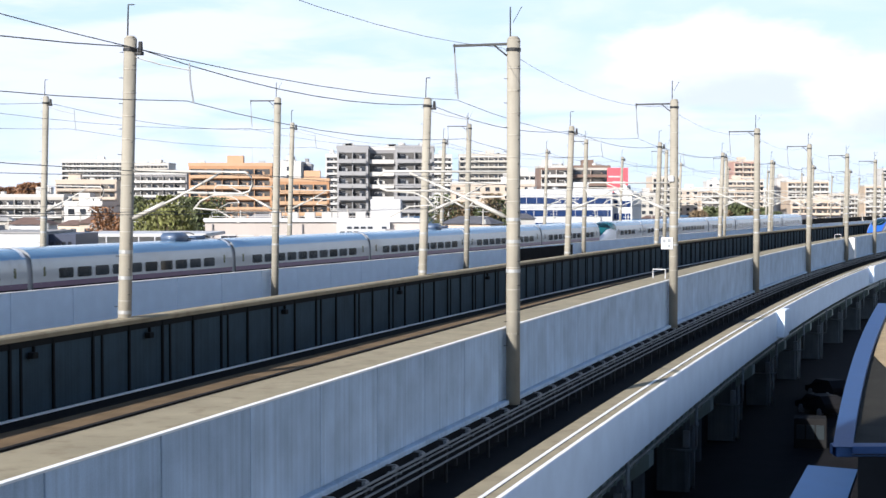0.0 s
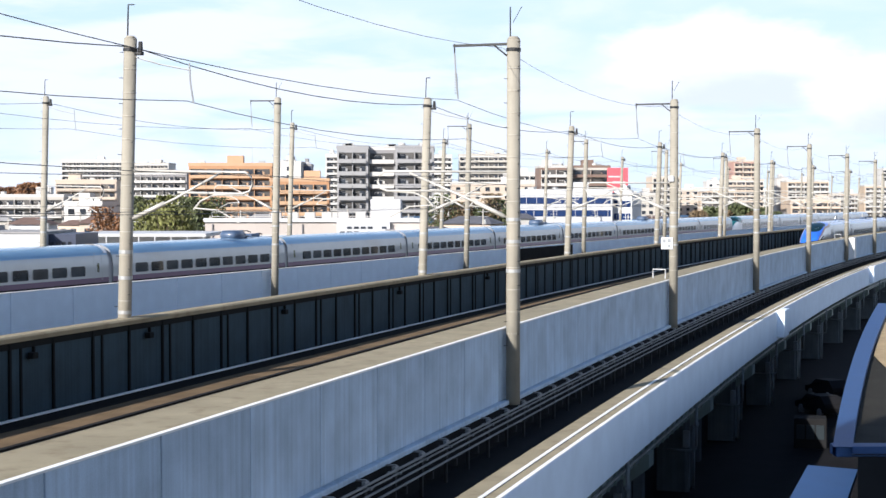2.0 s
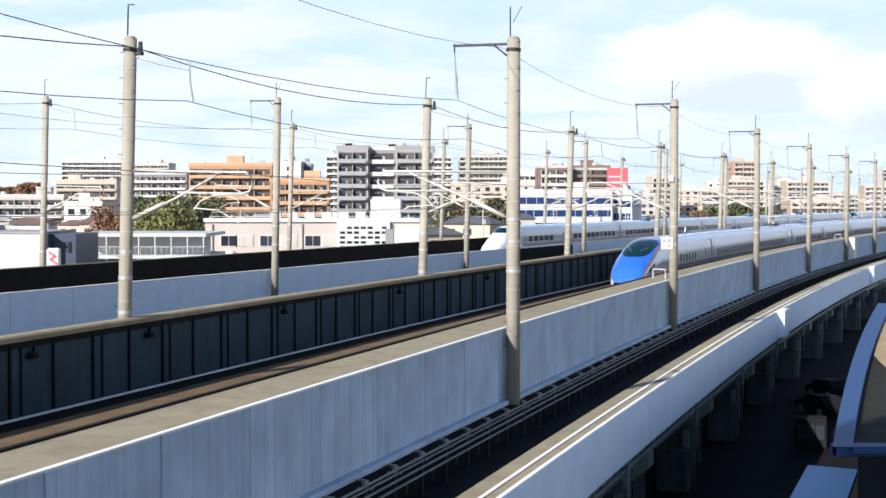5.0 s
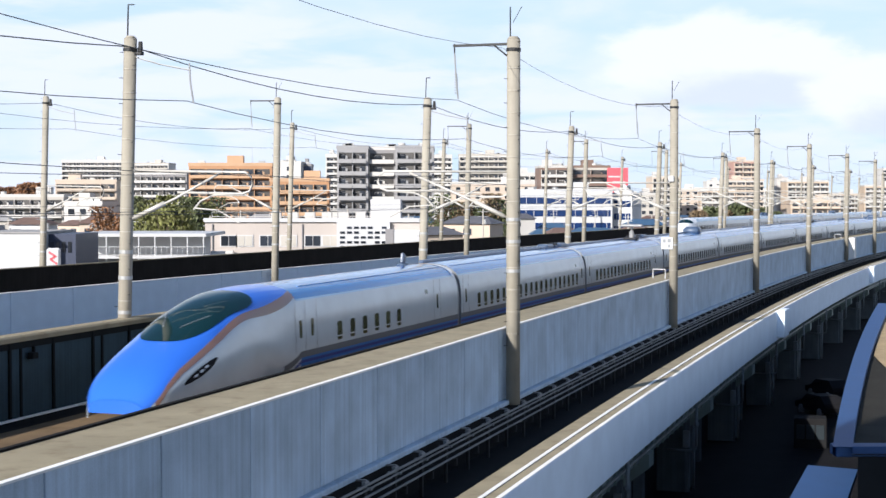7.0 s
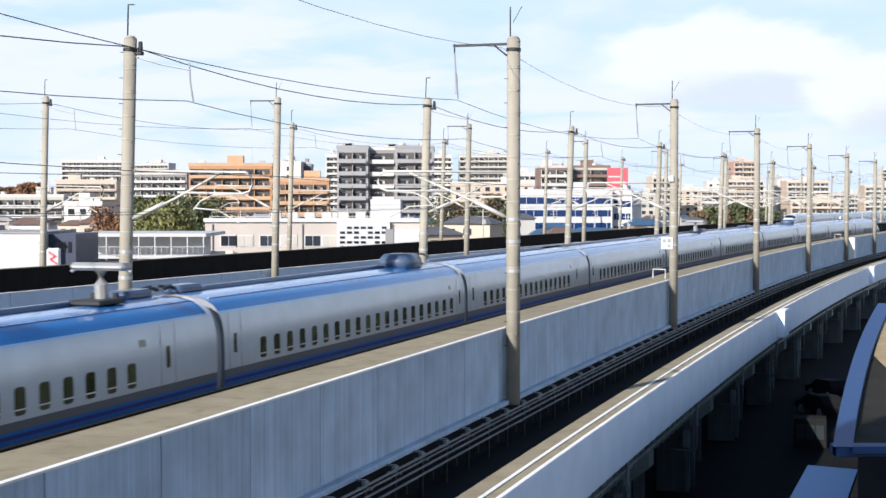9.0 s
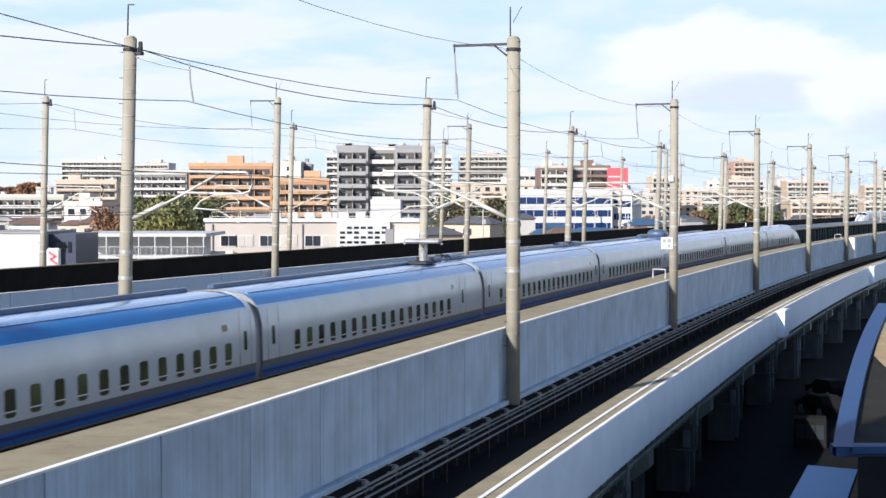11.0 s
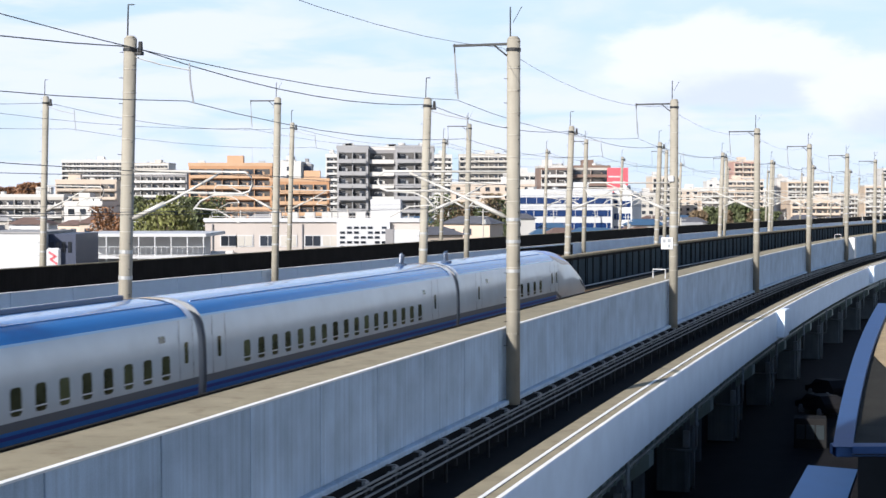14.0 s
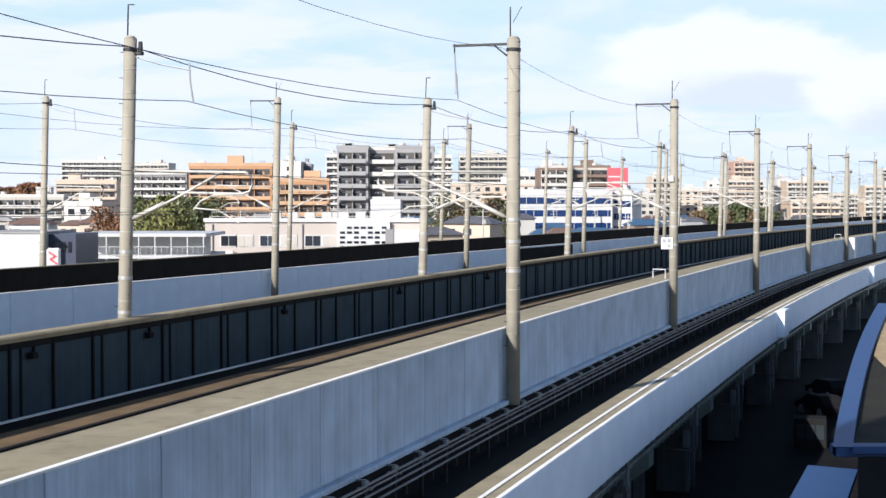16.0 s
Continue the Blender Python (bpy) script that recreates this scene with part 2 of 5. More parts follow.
near_wall = panel_wall("wall_near", NEAR, 5.6, -1.05, 1.78, -61.3, 4.2, 60, concrete,
                       "pale grey concrete parapet of the viaduct, water-streaked, in joined panels")
bm = bmesh.new()
sweep(bm, NEAR, S0, S1, rect(5.48, 5.63, 1.782, 1.83))
part("coping", bm, concrete_cap, near_wall, "bright concrete coping")

# dark noise wall beyond the track
dark_wall = tagged(new("wall_dark"), "dark stained concrete noise wall with upright posts and a pale coping", kind="structure")
bm = bmesh.new()
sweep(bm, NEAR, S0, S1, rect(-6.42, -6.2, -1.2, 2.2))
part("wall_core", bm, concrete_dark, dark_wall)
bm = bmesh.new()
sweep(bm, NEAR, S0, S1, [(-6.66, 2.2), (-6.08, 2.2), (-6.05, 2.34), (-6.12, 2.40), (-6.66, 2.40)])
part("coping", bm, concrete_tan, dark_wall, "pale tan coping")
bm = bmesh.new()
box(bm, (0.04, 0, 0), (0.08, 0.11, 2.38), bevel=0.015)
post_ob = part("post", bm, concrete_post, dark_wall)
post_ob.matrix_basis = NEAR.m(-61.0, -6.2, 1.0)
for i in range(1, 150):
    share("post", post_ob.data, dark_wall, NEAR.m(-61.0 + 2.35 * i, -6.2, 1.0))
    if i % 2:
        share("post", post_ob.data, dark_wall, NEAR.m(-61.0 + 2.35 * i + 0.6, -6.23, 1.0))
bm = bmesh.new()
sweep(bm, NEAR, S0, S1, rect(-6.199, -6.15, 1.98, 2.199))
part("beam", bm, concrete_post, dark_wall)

for i, s in enumerate((-10.6, -3.4, 8.2, 22.5, 38.0)):
    bm = bmesh.new()
    box(bm, (0.16, 0, 0), (0.22, 0.3, 0.2), bevel=0.02)
    box(bm, (0.1, 0.12, 0.12), (0.1, 0.06, 0.3))
    ob = part("junction_box", bm, concrete_post, dark_wall, "small black box under the coping")
    ob.matrix_basis = NEAR.m(s, -6.2, 1.72)

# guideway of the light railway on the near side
swept("guideway_floor", NEAR, S0, S1, rect(5.62, 9.25, -2.9, -2.3), shade_dark, "guideway running surface, concrete darkened to carry its shade")
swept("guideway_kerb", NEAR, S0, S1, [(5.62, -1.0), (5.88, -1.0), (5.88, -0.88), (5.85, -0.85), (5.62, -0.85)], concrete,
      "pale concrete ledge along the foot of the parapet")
swept("guideway_side", NEAR, S0, S1, rect(5.62, 5.82, -2.299, -1.002), shade_dark, "side face of the guideway trough, coloured dark for shade")
par = tagged(new("wall_parapet"), "smooth pale concrete parapet of the guideway with a sunlit top", kind="structure")
bm = bmesh.new()
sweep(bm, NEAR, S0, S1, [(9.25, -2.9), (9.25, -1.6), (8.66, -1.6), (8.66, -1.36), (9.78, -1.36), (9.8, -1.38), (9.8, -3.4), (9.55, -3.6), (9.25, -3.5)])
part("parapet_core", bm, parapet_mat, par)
bm = bmesh.new()
sweep(bm, NEAR, S0, S1, rect(8.64, 9.19, -1.358, -1.33))
part("cable_cover", bm, concrete_tan, par, "weathered cable cover")
bm = bmesh.new()
sweep(bm, NEAR, S0, S1, rect(9.64, 9.785, -1.358, -1.335))
part("edge_strip", bm, concrete_cap, par, "white edge strip")
bm = bmesh.new()
sweep(bm, NEAR, S0, S1, rect(9.2, 9.33, -1.358, -1.325))
part("edge_strip", bm, concrete_cap, par, "white edge strip")
bm = bmesh.new()
sweep(bm, NEAR, S0, S1, rect(9.332, 9.365, -1.358, -1.345))
part("joint", bm, shade_joint, par, "dark open joint")
bm = bmesh.new()
sweep(bm, NEAR, S0, S1, rect(9.367, 9.638, -1.358, -1.338))
part("cable_cover", bm, concrete_tan, par, "weathered cable cover")
for s in (57.5, 132.5, 203.5):
    bm = bmesh.new()
    box(bm, (0.28, 0, 0.06), (0.6, 2.6, 1.95), bevel=0.04)
    ob = part("bracket", bm, parapet_mat, par, "concrete block on the parapet's outer face")
    ob.matrix_basis = NEAR.m(s, 9.8, -2.28)


guide_steel = material("grimy_guide_steel", (0.24, 0.24, 0.23), 0.6, 0.3, var=0.3)


def guide_rails():
    g = tagged(new("guide_rail"), "galvanised guide rails and power rails on posts along the guideway", "guide rail")
    for d, z, w, h in ((6.3, -1.04, 0.05, 0.05), (6.34, -1.15, 0.04, 0.04), (6.42, -1.29, 0.05, 0.05), (6.5, -1.46, 0.05, 0.05)):
        bm = bmesh.new()
        sweep(bm, NEAR, S0, 420, rect(d, d + w, z - h / 2, z + h / 2), step=5)
        part("beam", bm, guide_steel, g)
    # Stems are dark to stand for shade; the clamps above stay grey.
    bm = bmesh.new()
    box(bm, (0.12, 0, 0.5), (0.1, 0.14, 1.2), bevel=0.01)
    box(bm, (0.34, 0.1, 0.66), (0.26, 0.1, 0.24), bevel=0.02)
    stem = part("post", bm, steel_dark, g, "support post coloured dark for the trough's shade")
    bm = bmesh.new()
    box(bm, (0.12, 0, 1.14), (0.42, 0.12, 0.06), bevel=0.01)
    box(bm, (0.14, 0, 1.27), (0.12, 0.3, 0.14), bevel=0.02)
    box(bm, (0.02, 0, 1.36), (0.3, 0.1, 0.05), bevel=0.01)
    head = part("post_head", bm, guide_steel, g, "grey clamp on the post")
    for i in range(110):
        m = NEAR.m(-58.2 + 2.35 * i, 6.1, -2.3)
        if i == 0:
            stem.matrix_basis = head.matrix_basis = m
        else:
            share("post", stem.data, g, m)
            if i < 75:
                share("post_head", head.data, g, m)


guide_rails()


# Pier colour is dimmed to stand for the shade below the deck.
pier_mat = material("pier_shade_concrete", (0.085, 0.098, 0.105), 0.85, spec=0.1, var=0.3, streak=0.6, obj=0.3)


def under_guideway():
    """Girders, cross beams, columns and pipes below the guideway's near edge."""
    swept("girder", NEAR, S0, S1, [(8.3, -2.9), (9.3, -3.5), (9.3, -4.3), (9.0, -4.35), (8.3, -4.3)], girder_green,
          "grey-green steel edge girder below the parapet")
    # Dark ground sheet that paints the shade around the viaduct's foot.
    swept("service_road", NEAR, S0, 300, rect(-40, 45, GROUND - 0.5, GROUND + 0.03), asphalt, "asphalt yard under and beside the viaduct, blackened for its shade")
    swept("pipe", NEAR, S0, S1, rect(9.42, 9.5, -3.98, -3.9), steel_grey, "pale conduit hung under the parapet")
    gird = tagged(new("girder_stiffeners"), "row of grey-green stiffener plates on the edge girder", kind="structure")
    sm = None
    for i in range(120):
        m = NEAR.m(-20 + 1.3 * i, 9.3, -3.95)
        if sm is None:
            bm = bmesh.new()
            box(bm, (0.05, 0, 0), (0.12, 0.05, 0.7))
            ob = part("stiffener", bm, girder_green, gird)
            ob.matrix_basis, sm = m, ob.data
        else:
            share("stiffener", sm, gird, m)
    swept("viaduct_soffit", NEAR, S0, S1, rect(-5.0, 8.3, -4.4, -2.95), shade_dark, "underside of the viaduct, coloured near black for its shade")
    for i in range(17):
        s = 11.0 + i * 17.4
        col = tagged(new("column"), "concrete viaduct column coloured dark for deep shade", "column", "viaduct columns")
        col.matrix_basis = NEAR.m(s, 7.6, GROUND)
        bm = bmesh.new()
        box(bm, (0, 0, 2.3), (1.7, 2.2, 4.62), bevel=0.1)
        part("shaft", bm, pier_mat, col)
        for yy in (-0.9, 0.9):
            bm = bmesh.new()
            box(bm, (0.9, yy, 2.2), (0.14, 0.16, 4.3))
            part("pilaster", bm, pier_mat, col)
        bm = bmesh.new()
        v = [bm.verts.new((x, y, z)) for y in (-0.55, 0.55) for x, z in ((-0.8, 3.5), (0.9, 3.5), (2.0, 4.35), (2.0, 4.95), (-0.8, 4.95))]
        for k in range(5):
            bm.faces.new((v[k], v[(k + 1) % 5], v[5 + (k + 1) % 5], v[5 + k]))
        bm.faces.new(v[:5][::-1])
        bm.faces.new(v[5:])
        part("bracket", bm, girder_green, col, "grey-green steel bracket under the girder")
        bm = bmesh.new()
        rod(bm, (1.95, -4.8, 5.5), (1.95, -4.8, 3.2), 0.08)
        tube(bm, [(1.95, -4.8, 3.3), (1.95, -4.8, 3.05), (1.7, -4.8, 2.95), (0.3, -4.8, 2.95)], 0.06, 6)
        rod(bm, (1.95, -4.8, 4.2), (1.95, -4.8, 4.4), 0.12)
        part("downpipe", bm, pipe_mat, col, "grey downpipe with a bent arm", smooth=True)
        bm = bmesh.new()
        rod(bm, (1.0, 0.2, 0), (1.0, 0.2, 4.2), 0.08)
        part("drainpipe", bm, pipe_mat, col, "grey drainpipe", smooth=True)
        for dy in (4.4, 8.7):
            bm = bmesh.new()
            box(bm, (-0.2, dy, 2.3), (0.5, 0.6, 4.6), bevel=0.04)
            part("wall_post", bm, pier_mat, col, "post coloured dark for the shade under the deck")
        bm = bmesh.new()
        box(bm, (0.9, -1.6, 3.0), (0.35, 0.12, 0.9), bevel=0.03)
        part("notice", bm, pipe_mat, col, "pale upright plate")
    # Black sheet added in place of the deep shade under the deck.
    swept("under_wall", NEAR, S0, 300, rect(6.6, 6.8, GROUND + 0.031, -4.4), shade_dark, "wall under the viaduct, coloured black to stand for shade")


pipe_mat = material("dull_grey_pipe", (0.17, 0.19, 0.20), 0.6, var=0.25)
under_guideway()

# far viaduct
far_deck = swept("far_viaduct_deck", FAR, -60, 600, [(-4.8, -0.2), (4.2, -0.2), (4.2, -2.0), (-4.8, -2.0)], ballast,
                 "brown track bed of the second railway viaduct")
far_wall = panel_wall("wall_far", FAR, 4.36, -3.2, 1.36, -59.0, 5.8, 22, parapet_mat,
                      "pale concrete parapet of the second viaduct, tinted for skylight", far_to=600)
bm = bmesh.new()
sweep(bm, FAR, -60, 600, rect(4.1, 4.39, 1.362, 1.41))
part("coping", bm, concrete_cap, far_wall, "bright concrete coping")
far_black = tagged(new("wall_black"), "soot-black noise wall with a pale top edge", kind="structure")
bm = bmesh.new()
sweep(bm, FAR, -60, 600, rect(-5.1, -4.9, -3, 2.06))
part("wall_core", bm, black_wall, far_black)
bm = bmesh.new()
sweep(bm, FAR, -60, 600, rect(-5.15, -4.85, 2.062, 2.12))
part("coping", bm, concrete_tan, far_black)
rails(FAR, -1.69, -50)

# ---------------------------------------------------------------- poles and overhead line


ring_mat = material("pale_ring", (0.39, 0.36, 0.30), 0.85)


def mast(way, s, d, base, top, r, lean, side, label, group, kind):
    """A spun-concrete mast with bands, steps and its arms; side is the direction of its arms (+1 to the right)."""
    h = top - base
    ob = tagged(new("catenary_mast"), label, "mast", group)
    ob.matrix_basis = way.m(s, d, base) @ Matrix.Rotation(lean, 4, "Y")
    bm = bmesh.new()
    rod(bm, (0, 0, 0), (0, 0, h - 0.1), r * 1.04, r * 0.97, 20)
    rod(bm, (0, 0, h - 0.1), (0, 0, h), r * 0.95, r * 0.6, 20)
    part("shaft", bm, pole_mat, ob, smooth=True)
    bm = bmesh.new()
    z = h - 1.2
    while z > base * 0 + 2.0:
        rod(bm, (0, 0, z), (0, 0, z + 0.035), r * 1.03, r * 1.03, 16)
        z -= 0.82
    tagged(part("band", bm, ring_mat, ob, "pale ring marks on the shaft"), kind="stuff")
    bm = bmesh.new()
    for i in range(int(h / 0.45) - 4):
        a = 0.6 if i % 2 else 2.4
        zz = 2.2 + i * 0.45
        rod(bm, (r * math.cos(a), -r * math.sin(a), zz), ((r + 0.13) * math.cos(a), -(r + 0.13) * math.sin(a), zz), 0.013, n=5)
    tagged(part("step", bm, steel_dark, ob, "small climbing steps"), kind="stuff")
    for z in (h - 0.55, h * 0.5, h * 0.44, h * 0.36):
        bm = bmesh.new()
        rod(bm, (0, 0, z), (0, 0, z + 0.12), r * 1.08, r * 1.08, 16)
        part("clamp", bm, steel_dark if z > h * 0.9 else steel_grey, ob)
    # lightning rod
    bm = bmesh.new()
    x0 = -r * 0.5
    rod(bm, (x0, 0, h - 0.6), (x0, 0, h + 1.1), 0.03, 0.025, 6)
    if kind != "near":
        rod(bm, (x0, 0, h + 1.1), (x0 + 0.24, 0, h + 1.1), 0.022, n=6)
    else:
        rod(bm, (x0 + 0.1, 0, h + 0.5), (x0 + 0.45, 0, h + 1.1), 0.012, n=5)
    part("rod", bm, steel_dark, ob, "thin lightning rod")
    if kind == "near":
        # top arm with a hanging insulator
        bm = bmesh.new()
        box(bm, (side * 1.15, 0, h - 0.27), (2.4, 0.09, 0.09))
        rod(bm, (side * 0.2, 0, h - 0.75), (side * 0.75, 0, h - 0.3), 0.03)
        rod(bm, (side * 2.3, 0, h - 0.2), (side * 2.3, 0, h - 0.55), 0.03)
        arm = part("arm", bm, steel_dark, ob, "dark steel top arm")
        bm = bmesh.new()
        tube(bm, [(side * 2.3, 0, h - 0.5), (side * 2.25, 0, h - 1.3), (side * 2.16, 0, h - 2.25)], 0.03)
        for i in range(8):
            zz = h - 1.35 - i * 0.1
            rod(bm, (side * 2.24, 0, zz), (side * 2.24, 0, zz + 0.03), 0.07, n=8)
        part("insulator", bm, steel_grey, arm, "hanging insulator string")
    else:
        bm = bmesh.new()
        box(bm, (side * (r + 0.12), 0, h - 0.62), (0.3, 0.2, 0.12), bevel=0.02)
        rod(bm, (side * (r + 0.17), 0, h - 0.55), (side * (r + 0.17), 0, h - 0.2), 0.1, 0.07, 8)
        part("insulator", bm, steel_dark, ob, "dark pin insulator")
        bm = bmesh.new()
        tube(bm, [(side * r, 0, h - 0.75), (side * 1.2, 0, h - 1.0), (side * 2.4, 0, h - 1.2)], 0.03)
        arm = part("arm", bm, steel_grey, ob)
        bm = bmesh.new()
        tube(bm, [(side * 2.35, 0, h - 0.95), (side * 2.4, 0, h - 1.6), (side * 2.55, 0, h - 2.35)], 0.03)
        part("insulator", bm, steel_grey, arm, "hanging insulator string")
    # cantilever over the track
    reach = 4.9 if kind != "near" else 5.4
    z1 = 7.65 - base
    bm = bmesh.new()
    tube(bm, [(side * r, 0, z1), (side * (reach - 0.3), 0, z1 + 0.05), (side * (reach - 0.08), 0, z1 - 0.1), (side * reach, 0, z1 - 0.36),
              (side * (reach - 0.12), 0, z1 - 0.6), (side * (reach - 0.4), 0, z1 - 0.7), (side * (reach - 2.9), 0, z1 - 0.72)], 0.045, 8)
    cant = part("cantilever", bm, arm_mat, ob, "pale cantilever tube with a looped end", smooth=True)
    bm = bmesh.new()
    tube(bm, [(side * r, 0, z1 - 1.7), (side * 1.9, 0, z1 - 0.95), (side * (reach - 1.3), 0, z1 - 0.02)], 0.045, 8)
    rod(bm, (side * (r + 0.1), 0, z1 - 1.66), (side * 1.5, 0, z1 - 1.12), 0.085)
    part("brace", bm, arm_mat, ob, "pale insulated brace tube", smooth=True)
    bm = bmesh.new()
    tube(bm, [(side * (reach - 0.6), 0, z1 - 0.72), (side * (reach - 1.5), 0, z1 - 0.78), (side * (reach - 2.0), 0, z1 - 1.0), (side * (reach - 2.25), 0, z1 - 1.3)], 0.035)
    tube(bm, [(side * (reach - 2.2), 0, z1 - 1.25), (side * (reach - 1.3), 0, z1 - 1.3), (side * (reach - 0.5), 0, z1 - 1.7)], 0.028)
    part("steady_arm", bm, arm_mat, cant, "curved steady arms")
    return ob


NEAR_S = [2.4, 37.0, 73.1, 108.0, 140.6, 168.8] + [168.8 + 30 * i for i in range(1, 10)]
DARK_S = [-36.2, -4.2] + [27.5 + 32.0 * i for i in range(12)]
FARL_S = [0.9 + 39.7 * i for i in range(13)]
FARD_S = [-10.0, 26.2] + [61.9 + 36.2 * i for i in range(12)]
for s in NEAR_S:
    mast(NEAR, s, 5.95, -1.02, 12.65, 0.255, 0.0, -1, "weathered tan concrete mast beside the pale parapet", "masts by the near parapet", "near")
for s in DARK_S:
    mast(NEAR, s, -6.75, -3.0, 12.4, 0.235, 0.032, 1, "weathered concrete mast behind the dark noise wall", "masts behind the dark wall", "dark")
for s in FARL_S:
    mast(FAR, s, 4.85, -3.0, 14.4, 0.27, 0.022, -1, "weathered concrete mast in front of the second viaduct", "masts of the second viaduct", "near")
for s in FARD_S:
    mast(FAR, s, -5.5, -3.0, 13.8, 0.22, 0.034, 1, "slender concrete mast behind the black wall", "masts behind the black wall", "dark")


def wire(way, stations, d, z, sag, r, label):
    bm = bmesh.new()
    pts = []
    for a, b in zip(stations, stations[1:]):
        for i in range(8):
            t = i / 8
            pts.append(way.at(a + (b - a) * t, d, z - 4 * sag * t * (1 - t)))
    tube(bm, pts, r, 4)
    tagged(part("overhead_wire", bm, wire_mat), label, "wire", "overhead wires")


NS = [2.4 - 35 * 2, 2.4 - 35] + NEAR_S
wire(NEAR, NS, 3.75, 10.35, 0.5, 0.011, "thin feeder wire hung from the near masts")
wire(NEAR, NS, 5.5, 12.25, 0.7, 0.008, "thin earth wire between the near masts")
wire(NEAR, DARK_S, -6.15, 12.0, 0.62, 0.02, "dark feeder wire between the masts behind the dark wall")
wire(NEAR, DARK_S, -4.05, 10.05, 0.5, 0.014, "feeder wire hung below the mast arms")
wire(FAR, FARL_S, 2.7, 12.1, 0.6, 0.012, "feeder wire of the second viaduct")
wire(FAR, FARD_S, -4.7, 13.3, 0.8, 0.015, "feeder wire beside the black wall")
wire(FAR, FARD_S, -2.9, 11.5, 0.5, 0.012, "feeder wire beside the black wall")
for way, st, d in ((NEAR, DARK_S, -1.69), (NEAR, NS, 2.5), (FAR, FARD_S, -1.69), (FAR, FARL_S, 1.6)):
    wire(way, st, d, 7.5, 0.25, 0.009, "messenger wire over the track")
    wire(way, st, d, 6.25, 0.03, 0.008, "contact wire over the track")

# ---------------------------------------------------------------- trains


def paint(name, color, rough=0.22, metal=0.0, var=0.05, coat=0.5, wavy=0.0):
    m = material(name, color, rough, metal, var=var, scale=0.8, grain=2.2 if wavy else 12, bump=wavy)
    b = m.node_tree.nodes["Principled BSDF"]
    b.inputs["Coat Weight"].default_value, b.inputs["Coat Roughness"].default_value = coat, 0.12
    return m


ivory = paint("ivory_paint", (0.52, 0.57, 0.60), 0.28, 0.1, var=0.12, coat=0.5, wavy=0.22)
roof_blue = paint("sky_blue_paint", (0.022, 0.17, 0.48), 0.22, coat=0.7, wavy=0.1)
nose_blue = paint("bright_blue_paint", (0.035, 0.14, 0.62), 0.3)
navy = paint("navy_paint", (0.006, 0.03, 0.22), 0.5, coat=0.0)
copper = paint("copper_paint", (0.22, 0.125, 0.09), 0.35)
stripe_grey = paint("dark_grey_paint", (0.10, 0.115, 0.13), 0.5, coat=0.1)
skirt_blue = paint("deep_blue_paint", (0.006, 0.13, 0.44), 0.5, coat=0.1)
# Paints the sky's highlight along the crease at the roof edge.
edge_glint = paint("pale_sky_glint", (0.40, 0.60, 0.78), 0.25)
white_gloss = paint("white_paint", (0.80, 0.80, 0.80), 0.25)
plum = paint("plum_paint", (0.06, 0.015, 0.075), 0.35)
green_gloss = paint("dark_green_paint", (0.015, 0.11, 0.115), 0.25)
silver = paint("silver_paint", (0.40, 0.42, 0.43), 0.2, 0.2, wavy=0.06)
# The blue in this silver paints in the sky that the roof reflects.
roof_silver = paint("sky_tinted_roof_paint", (0.22, 0.36, 0.50), 0.25, 0.1, coat=0.7)
rubber = material("rubber_bellows", (0.24, 0.25, 0.26), 0.7, var=0.15)
under = material("underframe", (0.012, 0.012, 0.014), 0.8, var=0.3, spec=0.15)
glass = material("dark_window_glass", (0.075, 0.08, 0.04), 0.12, var=0.6, scale=1.5, spec=0.8, obj=0.4)
grey_glass = material("grey_window_glass", (0.03, 0.035, 0.04), 0.1, var=0.5, spec=0.6, obj=0.5)
screen_glass = material("windscreen_glass", (0.004, 0.022, 0.024), 0.05, var=0.3, spec=0.45)
seat_green = material("green_interior", (0.02, 0.16, 0.05), 0.6)
lamp_glass = material("clear_lamp", (0.8, 0.85, 0.9), 0.1, var=0.05)
orange = paint("orange_band", (0.55, 0.30, 0.06), 0.4)

SIDE = [(1.30, 0.22), (1.58, 0.42), (1.66, 0.80), (1.68, 1.02), (1.69, 1.14), (1.69, 1.34), (1.685, 1.9), (1.665, 2.45), (1.60, 2.85),
        (1.48, 3.12), (1.30, 3.34), (1.02, 3.50), (0.6, 3.61), (0.0, 3.65)]
FULL = [(-x, z) for x, z in SIDE] + [(x, z) for x, z in SIDE[::-1]][1:]
FULL = FULL[::-1]                       # v from the right foot over the roof to the left foot
_len = np.concatenate([[0], np.cumsum([math.dist(a, b) for a, b in zip(FULL, FULL[1:])])])
_v = 1 - 2 * _len / _len[-1]            # +1 right foot, 0 roof, -1 left foot


def prof_at(v):
    return float(np.interp(-v, -_v, [p[0] for p in FULL])), float(np.interp(-v, -_v, [p[1] for p in FULL]))


def v_of(z):
    """The place on the right half of the section at height z."""
    k = len(SIDE)
    return float(np.interp(z, [p[1] for p in SIDE], _v[:k][:]))


def band(bm, fn, us, v0, v1, nv):
    """A patch of skin: fn(u, v) over rows us and from v0(u) to v1(u)."""
    rows = []
    for u in us:
        a, b = (v0(u), v1(u)) if callable(v0) else (v0, v1)
        rows.append([bm.verts.new(fn(u, a + (b - a) * j / nv)) for j in range(nv + 1)])
    for p, q in zip(rows, rows[1:]):
        for j in range(nv):
            bm.faces.new((p[j], p[j + 1], q[j + 1], q[j]))


def smooth01(u):
    u = min(max(u, 0.0), 1.0)
    return u * u * (3 - 2 * u)


